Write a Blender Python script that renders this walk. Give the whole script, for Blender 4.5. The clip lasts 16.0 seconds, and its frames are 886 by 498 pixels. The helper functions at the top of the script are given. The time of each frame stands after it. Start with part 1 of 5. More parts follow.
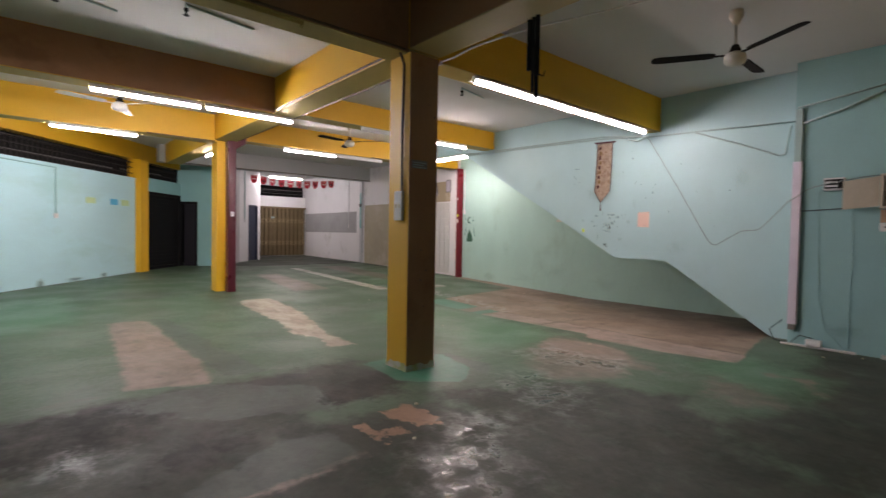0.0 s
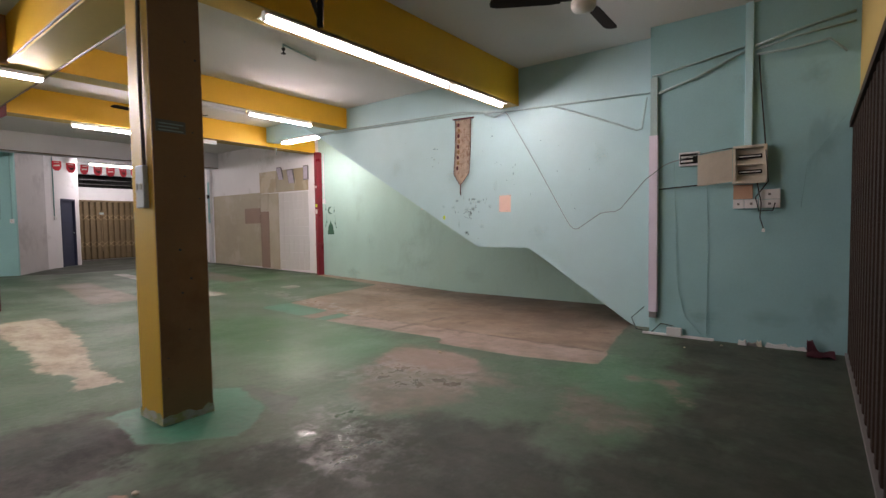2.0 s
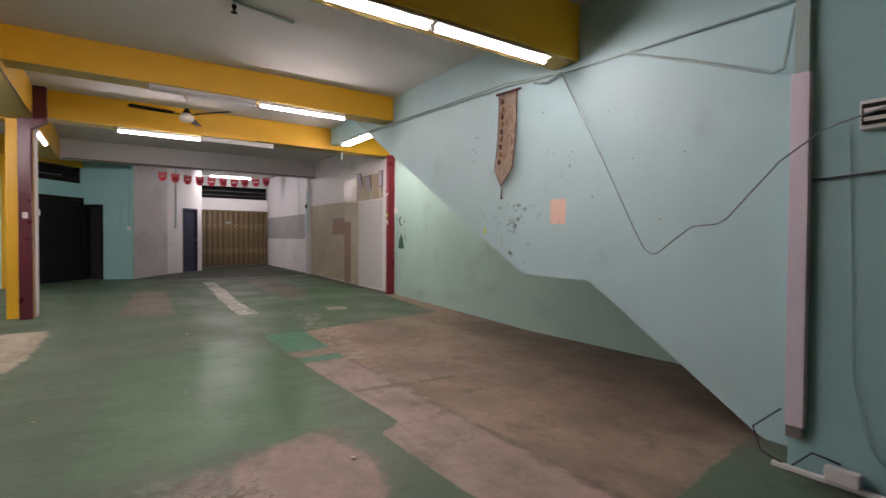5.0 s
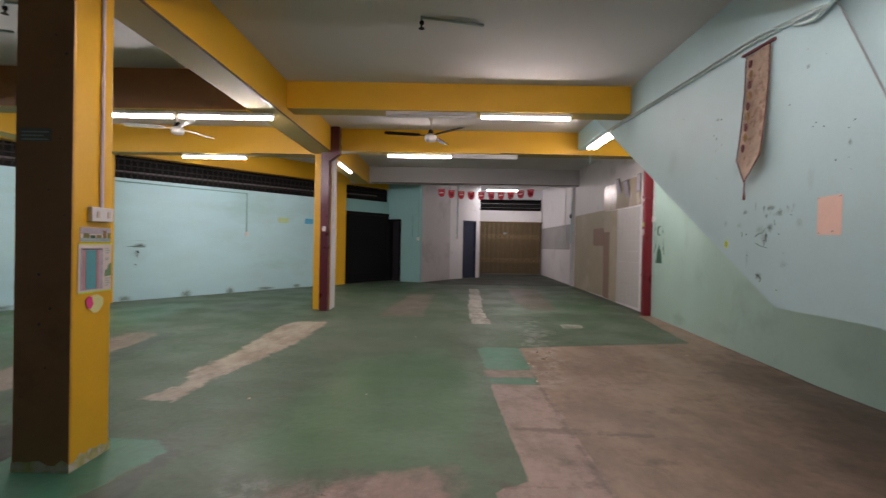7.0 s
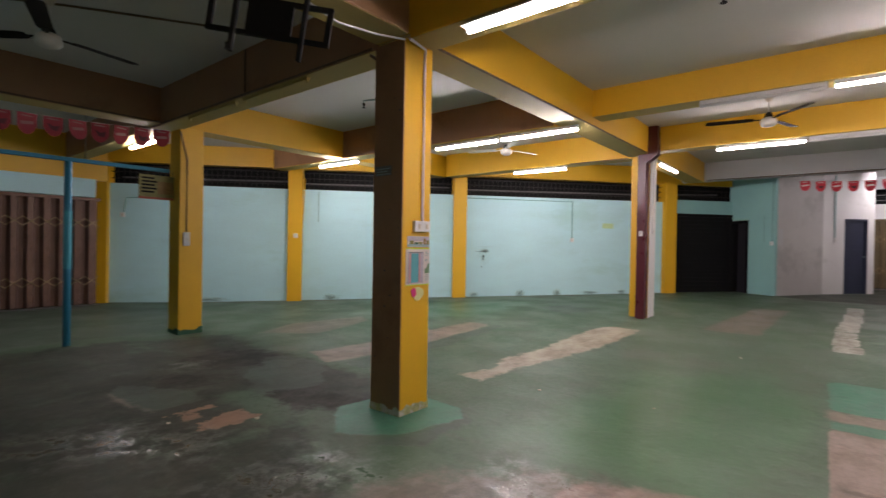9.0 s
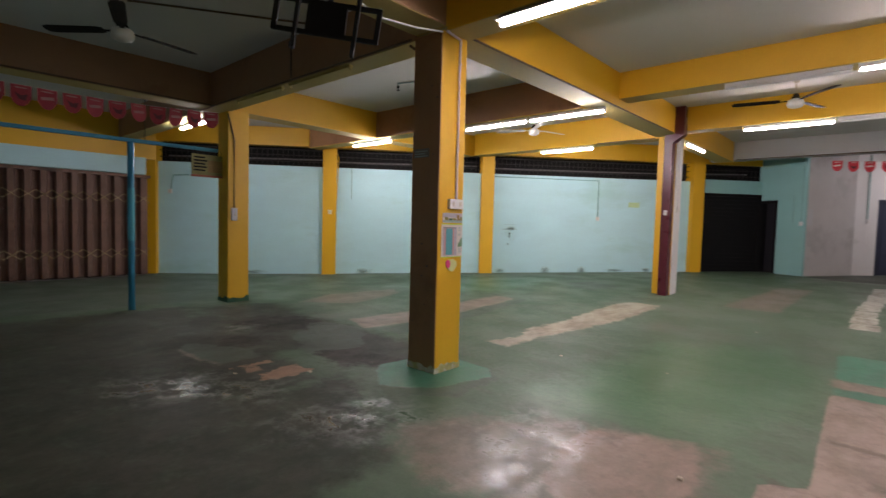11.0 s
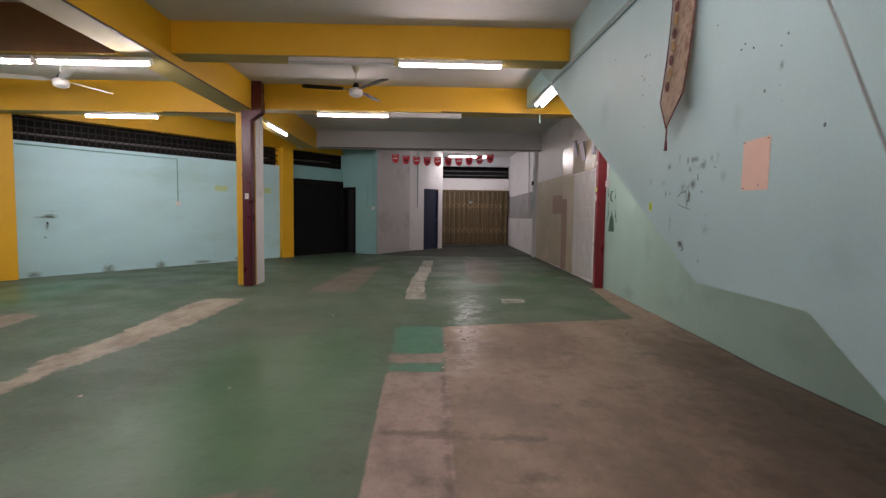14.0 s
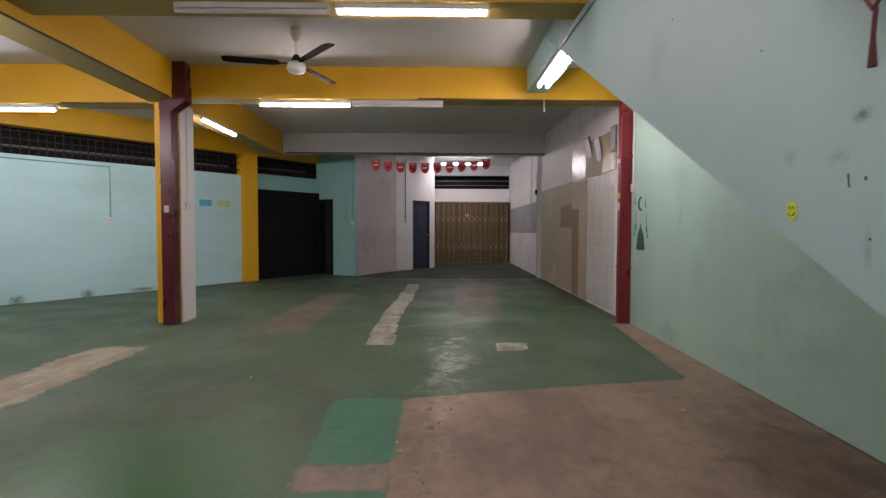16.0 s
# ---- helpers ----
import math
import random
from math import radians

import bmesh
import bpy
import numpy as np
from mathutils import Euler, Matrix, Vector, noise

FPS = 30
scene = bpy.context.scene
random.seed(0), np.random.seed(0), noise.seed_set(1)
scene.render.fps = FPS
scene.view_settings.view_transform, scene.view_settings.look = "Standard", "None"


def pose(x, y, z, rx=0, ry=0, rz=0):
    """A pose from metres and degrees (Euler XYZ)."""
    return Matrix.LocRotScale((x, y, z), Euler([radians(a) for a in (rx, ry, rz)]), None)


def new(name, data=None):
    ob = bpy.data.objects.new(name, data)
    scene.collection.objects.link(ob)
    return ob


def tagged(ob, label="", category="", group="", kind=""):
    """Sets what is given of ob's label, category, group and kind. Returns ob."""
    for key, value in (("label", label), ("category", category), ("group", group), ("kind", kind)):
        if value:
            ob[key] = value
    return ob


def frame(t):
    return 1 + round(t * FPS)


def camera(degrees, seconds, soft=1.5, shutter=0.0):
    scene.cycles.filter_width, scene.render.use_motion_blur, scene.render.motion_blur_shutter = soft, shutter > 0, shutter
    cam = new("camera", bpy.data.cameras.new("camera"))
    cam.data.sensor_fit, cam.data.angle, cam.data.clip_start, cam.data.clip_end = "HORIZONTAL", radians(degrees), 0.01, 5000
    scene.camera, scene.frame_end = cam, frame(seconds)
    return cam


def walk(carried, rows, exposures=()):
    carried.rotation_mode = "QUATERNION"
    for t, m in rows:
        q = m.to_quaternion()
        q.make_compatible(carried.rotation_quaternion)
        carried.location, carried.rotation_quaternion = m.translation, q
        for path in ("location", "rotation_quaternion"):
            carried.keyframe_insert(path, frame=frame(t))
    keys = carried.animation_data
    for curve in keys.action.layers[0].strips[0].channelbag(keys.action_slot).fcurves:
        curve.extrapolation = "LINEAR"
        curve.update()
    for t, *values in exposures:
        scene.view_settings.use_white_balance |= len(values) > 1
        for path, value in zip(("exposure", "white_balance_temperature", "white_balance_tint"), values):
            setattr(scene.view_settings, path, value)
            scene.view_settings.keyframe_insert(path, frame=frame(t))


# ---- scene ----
cam = camera(84.4, 16.0, soft=1.4, shutter=0.35)
# seconds, x, y, z, yaw, pitch, roll
PATH = [
    (0.0, 0.0, 0.0, 1.33, -40.27, -1.7, -0.98),
    (0.5, 0.154, 0.026, 1.329, -47.97, -2.71, -0.13),
    (1.0, 0.469, 0.175, 1.325, -53.17, -2.17, 0.68),
    (1.5, 0.849, 0.27, 1.312, -54.04, -1.93, 1.03),
    (2.0, 1.352, 0.333, 1.31, -52.73, -2.68, 0.83),
    (2.5, 1.83, 0.421, 1.334, -52.13, -2.72, 0.78),
    (3.0, 2.327, 0.472, 1.331, -50.5, -2.59, 0.35),
    (3.2, 2.514, 0.511, 1.327, -50.03, -2.53, 0.13),
    (5.3, 4.3, 0.648, 1.36, -29.15, -1.2, -0.55),
    (5.5, 4.437, 0.647, 1.372, -25.55, -1.35, -0.71),
    (6.0, 4.747, 0.741, 1.349, -17.82, -1.16, -1.05),
    (6.5, 5.018, 0.87, 1.376, -9.35, -0.24, -1.21),
    (7.0, 5.309, 0.897, 1.392, 0.32, -0.41, -1.1),
    (7.5, 5.498, 0.985, 1.374, 8.73, -0.64, -1.12),
    (8.0, 5.611, 1.048, 1.393, 18.48, -0.63, -1.24),
    (8.5, 5.763, 1.011, 1.397, 29.08, -0.54, -1.11),
    (9.0, 5.84, 0.938, 1.392, 39.23, -0.44, -0.97),
    (9.2, 5.86, 0.9, 1.389, 42.48, -0.43, -0.97),
    (9.7, 5.92, 0.83, 1.385, 48.6, -1.0, -1.05),
    (10.25, 5.99, 0.72, 1.38, 49.6, -1.9, -1.25),
    (10.8, 6.04, 0.61, 1.375, 45.0, -2.8, -1.45),
    (11.3, 6.077, 0.545, 1.372, 36.76, -3.42, -1.6),
    (11.5, 6.087, 0.551, 1.373, 32.25, -3.62, -1.79),
    (12.0, 6.146, 0.577, 1.37, 22.13, -3.86, -1.88),
    (12.5, 6.113, 0.666, 1.373, 11.35, -3.91, -1.37),
    (13.0, 6.044, 0.825, 1.366, 2.52, -4.5, -0.63),
    (13.5, 6.113, 1.201, 1.351, -0.91, -4.47, -0.66),
    (14.0, 6.167, 1.637, 1.355, -1.25, -3.76, -0.75),
    (14.5, 6.234, 2.117, 1.371, -1.11, -3.29, -0.49),
    (15.0, 6.336, 2.584, 1.372, -0.5, -2.85, -0.73),
    (15.5, 6.417, 3.074, 1.382, -0.67, -2.26, -0.42),
    (16.0, 6.556, 3.541, 1.379, -0.79, -2.08, -0.14),
]
walk(cam, [(t, pose(x, y, z, 90 + p, r, a)) for t, x, y, z, a, p, r in PATH], [(0.0, 0.50), (1.5, 0.62), (3.0, 0.64), (5.5, 0.16), (7.0, 0.06), (8.0, 0.06), (9.0, 0.38), (11.5, 0.36), (12.5, 0.0), (16.0, -0.06)])

# ---- world, exposure ----
scene.view_settings.exposure = 0.0
world = bpy.data.worlds.new("night")
scene.world = world
world.use_nodes = True
world.node_tree.nodes["Background"].inputs[0].default_value = (0.25, 0.32, 0.45, 1)
world.node_tree.nodes["Background"].inputs[1].default_value = 0.02
TUBE = 97.0


# ---- materials ----
def mat(name, col, rough=0.7, var=0.12, scale=3.0, bump=0.08, stain=None, stain_scale=0.8, stain_at=0.6, metal=0.0, fine=45.0, spec=0.5, stretch=(1, 1, 1)):
    m = bpy.data.materials.new(name)
    m.use_nodes = True
    nt = m.node_tree
    bs = nt.nodes["Principled BSDF"]
    bs.inputs["Metallic"].default_value = metal
    bs.inputs["Specular IOR Level"].default_value = spec
    tc = nt.nodes.new("ShaderNodeTexCoord")
    mp = nt.nodes.new("ShaderNodeMapping")
    mp.inputs["Scale"].default_value = stretch
    nt.links.new(tc.outputs["Object"], mp.inputs[0])

    def noise_tex(s, d=4.0, r=0.55):
        n = nt.nodes.new("ShaderNodeTexNoise")
        n.inputs["Scale"].default_value, n.inputs["Detail"].default_value, n.inputs["Roughness"].default_value = s, d, r
        nt.links.new(mp.outputs[0], n.inputs["Vector"])
        return n
    a, b = noise_tex(scale), noise_tex(fine, 3)
    mix = nt.nodes.new("ShaderNodeMix")
    mix.data_type = "RGBA"
    lo = [max(0, c * (1 - var)) for c in col]
    hi = [min(1, c * (1 + var)) for c in col]
    mix.inputs[6].default_value, mix.inputs[7].default_value = (*lo, 1), (*hi, 1)
    ad = nt.nodes.new("ShaderNodeMath")
    ad.operation = "MULTIPLY_ADD"
    ad.inputs[1].default_value, ad.inputs[2].default_value = 0.35, 0.0
    nt.links.new(b.outputs[0], ad.inputs[0])
    su = nt.nodes.new("ShaderNodeMath")
    su.operation = "MULTIPLY_ADD"
    su.inputs[1].default_value = 0.65
    nt.links.new(a.outputs[0], su.inputs[0])
    nt.links.new(ad.outputs[0], su.inputs[2])
    rp = nt.nodes.new("ShaderNodeMapRange")
    rp.inputs[1].default_value, rp.inputs[2].default_value = 0.3, 0.7
    nt.links.new(su.outputs[0], rp.inputs[0])
    nt.links.new(rp.outputs[0], mix.inputs[0])
    out = mix.outputs[2]
    if stain:
        s = noise_tex(stain_scale, 7, 0.65)
        r2 = nt.nodes.new("ShaderNodeMapRange")
        r2.inputs[1].default_value, r2.inputs[2].default_value = stain_at - 0.04, stain_at + 0.08
        nt.links.new(s.outputs[0], r2.inputs[0])
        mx = nt.nodes.new("ShaderNodeMix")
        mx.data_type = "RGBA"
        mx.inputs[7].default_value = (*stain, 1)
        nt.links.new(r2.outputs[0], mx.inputs[0])
        nt.links.new(out, mx.inputs[6])
        out = mx.outputs[2]
    nt.links.new(out, bs.inputs["Base Color"])
    ro = nt.nodes.new("ShaderNodeMapRange")
    ro.inputs[3].default_value, ro.inputs[4].default_value = max(0.02, rough - 0.1), min(1, rough + 0.1)
    nt.links.new(a.outputs[0], ro.inputs[0])
    nt.links.new(ro.outputs[0], bs.inputs["Roughness"])
    if bump:
        bp = nt.nodes.new("ShaderNodeBump")
        bp.inputs["Strength"].default_value, bp.inputs["Distance"].default_value = bump, 0.01
        nt.links.new(su.outputs[0], bp.inputs["Height"])
        nt.links.new(bp.outputs[0], bs.inputs["Normal"])
    return m


def glow(name, col, strength):
    m = bpy.data.materials.new(name)
    m.use_nodes = True
    bs = m.node_tree.nodes["Principled BSDF"]
    bs.inputs["Base Color"].default_value = (0.9, 0.9, 0.9, 1)
    bs.inputs["Emission Color"].default_value = (*col, 1)
    bs.inputs["Emission Strength"].default_value = strength
    return m


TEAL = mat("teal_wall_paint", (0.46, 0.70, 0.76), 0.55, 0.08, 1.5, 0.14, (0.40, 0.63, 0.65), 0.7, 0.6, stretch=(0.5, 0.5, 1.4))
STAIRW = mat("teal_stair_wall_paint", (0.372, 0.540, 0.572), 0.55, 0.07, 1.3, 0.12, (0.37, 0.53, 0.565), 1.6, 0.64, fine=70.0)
# pier teal darkened: its weaker light sits in the base colour
TEAL_PIER = mat("dimmed_teal_pier_paint", (0.265, 0.455, 0.48), 0.55, 0.07, 2.2, 0.25, (0.27, 0.44, 0.46), 6.5, 0.66)
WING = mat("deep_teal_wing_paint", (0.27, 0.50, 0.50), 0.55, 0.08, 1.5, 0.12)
MINT = mat("mint_wall_paint", (0.365, 0.535, 0.48), 0.5, 0.07, 1.6, 0.12, (0.32, 0.465, 0.41), 1.4, 0.60, stretch=(1, 1, 0.55))
WHITE = mat("white_wall_paint", (0.72, 0.70, 0.71), 0.65, 0.06, 1.2, 0.15, (0.55, 0.53, 0.52), 1.1, 0.6)
NEARW = mat("grey_white_plaster", (0.50, 0.48, 0.48), 0.7, 0.08, 1.2, 0.2, (0.42, 0.40, 0.40), 1.3, 0.54)
GREY = mat("grey_wall_paint", (0.50, 0.50, 0.52), 0.7, 0.05, 1.2, 0.12)
PLASTER = mat("bare_grey_plaster", (0.34, 0.33, 0.33), 0.85, 0.15, 2.5, 0.3)
YELLOW = mat("yellow_gloss_paint", (0.70, 0.39, 0.014), 0.45, 0.06, 2.0, 0.12)
# olive: the beams' yellow darkened for undersides turned away from the lamps
SOFFIT = mat("olive_shaded_soffit", (0.44, 0.33, 0.10), 0.7, 0.08, 1.5, 0.1)
CEIL = mat("pale_green_grey_ceiling", (0.57, 0.56, 0.55), 0.8, 0.05, 0.8, 0.1)
BROWNP = mat("brown_gloss", (0.30, 0.155, 0.075), 0.5, 0.1, 3.0, 0.12, (0.24, 0.12, 0.055), 2.0, 0.58)
MAROON = mat("maroon_gloss_paint", (0.075, 0.009, 0.018), 0.3, 0.1, 4.0, 0.05)
RED = mat("red_gloss_paint", (0.175, 0.009, 0.019), 0.3, 0.1, 4.0, 0.05)
BLACK = mat("black_metal", (0.008, 0.008, 0.009), 0.7, 0.2, 6.0, 0.05, spec=0.2)
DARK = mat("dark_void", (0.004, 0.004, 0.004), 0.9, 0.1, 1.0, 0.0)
CREAM = mat("cream_scraped_concrete", (0.50, 0.43, 0.33), 0.6, 0.2, 4.0, 0.25, (0.33, 0.26, 0.20), 2.5, 0.55)
RUST = mat("rusty_gate_steel", (0.155, 0.083, 0.060), 0.55, 0.35, 5.0, 0.15, (0.06, 0.035, 0.025), 2.5, 0.58, 0.2)
OCHRE = mat("ochre_gate_steel", (0.165, 0.118, 0.060), 0.5, 0.3, 4.0, 0.15, (0.12, 0.08, 0.04), 2.0, 0.6, 0.2)
BATTEN = mat("white_enamel_batten", (0.6, 0.6, 0.6), 0.4, 0.05, 5.0, 0.0)
LIT = glow("lit_tube", (1.0, 0.83, 0.82), TUBE)
LIT_COOL = glow("lit_cool_tube", (0.96, 0.87, 0.89), TUBE * 1.7)
FANW = mat("white_fan_enamel", (0.6, 0.58, 0.54), 0.35, 0.08, 6.0, 0.0)
FANB = mat("dark_brown_fan_blade", (0.018, 0.015, 0.014), 0.85, 0.2, 6.0, 0.03, spec=0.1)
CREAMP = mat("aged_cream_plastic", (0.55, 0.50, 0.42), 0.45, 0.08, 8.0, 0.02)
WPLAST = mat("white_plastic", (0.66, 0.65, 0.66), 0.4, 0.06, 8.0, 0.02)
LILAC = mat("lilac_white_trunking", (0.62, 0.56, 0.66), 0.45, 0.06, 4.0, 0.02)
GALV = mat("grey_painted_conduit", (0.30, 0.40, 0.40), 0.5, 0.12, 8.0, 0.03)
HOSE = mat("pale_grey_flexible_conduit", (0.20, 0.23, 0.235), 0.45, 0.08, 9.0, 0.02)
TCOND = mat("teal_painted_conduit", (0.20, 0.37, 0.37), 0.5, 0.1, 8.0, 0.03)
YCOND = mat("dark_wired_conduit", (0.10, 0.06, 0.03), 0.6, 0.2, 8.0, 0.03)
CABLE = mat("black_rubber_cable", (0.012, 0.012, 0.014), 0.5, 0.1, 8.0, 0.0)
BLUEP = mat("blue_gloss_pole_paint", (0.03, 0.22, 0.36), 0.6, 0.12, 5.0, 0.05)
BDOOR = mat("navy_blue_door_paint", (0.026, 0.032, 0.066), 0.5, 0.2, 4.0, 0.08)
PAPER = mat("peach_paper", (0.70, 0.49, 0.42), 0.8, 0.06, 4.0, 0.05)
LIME = mat("lime_sticker", (0.55, 0.70, 0.04), 0.5, 0.05, 8.0, 0.0)
FADED = mat("faded_green_paper", (0.48, 0.64, 0.36), 0.7, 0.1, 8.0, 0.0)
SKY = mat("sky_blue_paper", (0.10, 0.45, 0.70), 0.7, 0.08, 8.0, 0.0)
BANNER = mat("beige_brocade_cloth", (0.52, 0.42, 0.33), 0.85, 0.2, 14.0, 0.2, (0.33, 0.22, 0.16), 16.0, 0.56)
PLUM = mat("plum_tassel_cloth", (0.10, 0.03, 0.035), 0.9, 0.2, 20.0, 0.1)
MOTIF = mat("ochre_woven_motif", (0.26, 0.17, 0.07), 0.85, 0.2, 20.0, 0.1)
SCUFF = mat("dark_scuff_mark", (0.07, 0.085, 0.09), 0.8, 0.3, 20.0, 0.0)
SMEAR = mat("grey_smear", (0.28, 0.41, 0.42), 0.7, 0.15, 9.0, 0.0)
DGREEN = mat("dark_green_sticker", (0.02, 0.09, 0.05), 0.6, 0.2, 12.0, 0.0)
FLAGR = mat("red_bunting_cloth", (0.50, 0.03, 0.05), 0.75, 0.1, 6.0, 0.05)
FLAGW = mat("white_bunting_print", (0.65, 0.58, 0.55), 0.75, 0.08, 6.0, 0.0)
# bunting cloth and print again, darkened: the shade there is in the colour
FLAGD = mat("shaded_red_bunting_cloth", (0.25, 0.025, 0.035), 0.8, 0.15, 6.0, 0.05)
FLAGG = mat("shaded_bunting_print", (0.30, 0.17, 0.16), 0.8, 0.1, 6.0, 0.0)
FLAGB = mat("dark_bunting_print", (0.08, 0.015, 0.02), 0.75, 0.08, 6.0, 0.0)
BOARD = mat("yellowed_board", (0.39, 0.34, 0.25), 0.6, 0.12, 1.5, 0.1, (0.46, 0.41, 0.33), 0.9, 0.55)
TAN = mat("tan_brown_board", (0.27, 0.185, 0.145), 0.6, 0.12, 2.0, 0.1)
TILE = mat("white_wall_tile", (0.62, 0.61, 0.60), 0.25, 0.05, 3.0, 0.03)
MARBLE = mat("glossy_beige_wall_tile", (0.42, 0.35, 0.24), 0.27, 0.15, 2.0, 0.02, (0.50, 0.44, 0.35), 1.5, 0.5)
FRAMEM = mat("grey_picture_frame", (0.16, 0.15, 0.15), 0.4, 0.1, 8.0, 0.0)
PRINT = mat("pale_violet_print", (0.42, 0.38, 0.46), 0.4, 0.2, 14.0, 0.0)
POSTERP = mat("faded_pink_print", (0.55, 0.27, 0.29), 0.7, 0.08, 8.0, 0.0)
POSTERB = mat("faded_teal_blue_print", (0.10, 0.34, 0.40), 0.7, 0.08, 8.0, 0.0)
POSTERG = mat("sage_green_print", (0.16, 0.27, 0.15), 0.7, 0.1, 8.0, 0.0)
SIGNM = mat("olive_printed_sign", (0.22, 0.20, 0.07), 0.6, 0.3, 9.0, 0.0)
PINKP = mat("pink_paper", (0.70, 0.05, 0.22), 0.6, 0.08, 8.0, 0.0)
CREAMY = mat("pale_yellow_paper", (0.64, 0.64, 0.30), 0.7, 0.06, 8.0, 0.0)
RUSTM = mat("maroon_rag", (0.12, 0.03, 0.045), 0.9, 0.25, 9.0, 0.2)
WORN = mat("chipped_column_base", (0.42, 0.40, 0.20), 0.7, 0.3, 12.0, 0.3, (0.55, 0.52, 0.50), 9.0, 0.52)
SAND = mat("orange_bare_screed", (0.44, 0.27, 0.18), 0.7, 0.15, 5.0, 0.25)


# ---- mesh helpers ----
def add_box(bm, x0, x1, y0, y1, z0, z1, m=None):
    vs = [bm.verts.new((m @ Vector(c)) if m else c) for c in
          ((x0, y0, z0), (x1, y0, z0), (x1, y1, z0), (x0, y1, z0), (x0, y0, z1), (x1, y0, z1), (x1, y1, z1), (x0, y1, z1))]
    for f in ((0, 3, 2, 1), (4, 5, 6, 7), (0, 1, 5, 4), (1, 2, 6, 5), (2, 3, 7, 6), (3, 0, 4, 7)):
        bm.faces.new([vs[i] for i in f])
    return vs


def box(x0, x1, y0, y1, z0, z1, bevel=0.0):
    bm = bmesh.new()
    add_box(bm, x0, x1, y0, y1, z0, z1)
    if bevel:
        bmesh.ops.bevel(bm, geom=bm.edges[:], offset=bevel, segments=2, affect="EDGES", profile=0.5)
    return bm


def add_tube(bm, pts, r, sides=8):
    """A round bar along a polyline."""
    pts = [Vector(p) for p in pts]
    rings = []
    for i, p in enumerate(pts):
        d = ((pts[min(i + 1, len(pts) - 1)] - p).normalized() + (p - pts[max(i - 1, 0)]).normalized()).normalized()
        q = d.to_track_quat("Z", "Y")
        rings.append([bm.verts.new(p + q @ Vector((r * math.cos(a), r * math.sin(a), 0))) for a in (2 * math.pi * k / sides for k in range(sides))])
    for a, b in zip(rings, rings[1:]):
        for k in range(sides):
            bm.faces.new((a[k], a[(k + 1) % sides], b[(k + 1) % sides], b[k]))
    bm.faces.new(rings[0][::-1])
    bm.faces.new(rings[-1])


def rod(pts, r, sides=8):
    bm = bmesh.new()
    add_tube(bm, pts, r, sides)
    return bm


def lathe(profile, sides=24, m=None):
    """A turned shape from (radius, height) pairs."""
    bm = bmesh.new()
    rings = []
    for r, z in profile:
        if r < 1e-5:
            rings.append([bm.verts.new((0, 0, z))])
        else:
            rings.append([bm.verts.new((r * math.cos(2 * math.pi * k / sides), r * math.sin(2 * math.pi * k / sides), z)) for k in range(sides)])
    for a, b in zip(rings, rings[1:]):
        for k in range(sides):
            if len(a) == 1 and len(b) == 1:
                continue
            if len(a) == 1:
                bm.faces.new((a[0], b[(k + 1) % sides], b[k]))
            elif len(b) == 1:
                bm.faces.new((a[k], a[(k + 1) % sides], b[0]))
            else:
                bm.faces.new((a[k], a[(k + 1) % sides], b[(k + 1) % sides], b[k]))
    if m:
        bmesh.ops.transform(bm, matrix=m, verts=bm.verts)
    return bm


def prism(poly, d0, d1, axes):
    """A flat polygon of (a, b) pairs pushed from d0 to d1; axes maps (a, b, d) to x, y, z."""
    bm = bmesh.new()
    lo = [bm.verts.new(axes(a, b, d0)) for a, b in poly]
    hi = [bm.verts.new(axes(a, b, d1)) for a, b in poly]
    bm.faces.new(lo[::-1])
    bm.faces.new(hi)
    n = len(poly)
    for i in range(n):
        bm.faces.new((lo[i], lo[(i + 1) % n], hi[(i + 1) % n], hi[i]))
    bmesh.ops.recalc_face_normals(bm, faces=bm.faces[:])
    return bm


def part(name, bm, material, parent=None, label="", smooth=False):
    me = bpy.data.meshes.new(name)
    bmesh.ops.recalc_face_normals(bm, faces=bm.faces[:])
    bm.to_mesh(me)
    bm.free()
    me.materials.append(material)
    if smooth:
        for p in me.polygons:
            p.use_smooth = True
    ob = new(name, me)
    if parent:
        ob.parent = parent
    if label:
        ob["label"] = label
    return ob


def structure(name, bm, material, label, category):
    return tagged(part(name, bm, material), label, category, "", "structure")


def thing(name, m, label, category, group=""):
    ob = new(name)
    ob.matrix_world = m
    return tagged(ob, label, category, group)


def floor_z(x, y):
    return float(np.interp(y, [6, 10, 15, 20], [0, 0.15, 0.26, 0.31])) * (1 + 0.04 * (x - 6))


# The long side wall runs askew: s along it, d out of the room.
SKEW = pose(2.2, 14.9, 0, 0, 0, 49)


def skew(s, d, z):
    return SKEW @ Vector((s, d, z))


CEIL_Z = 3.57

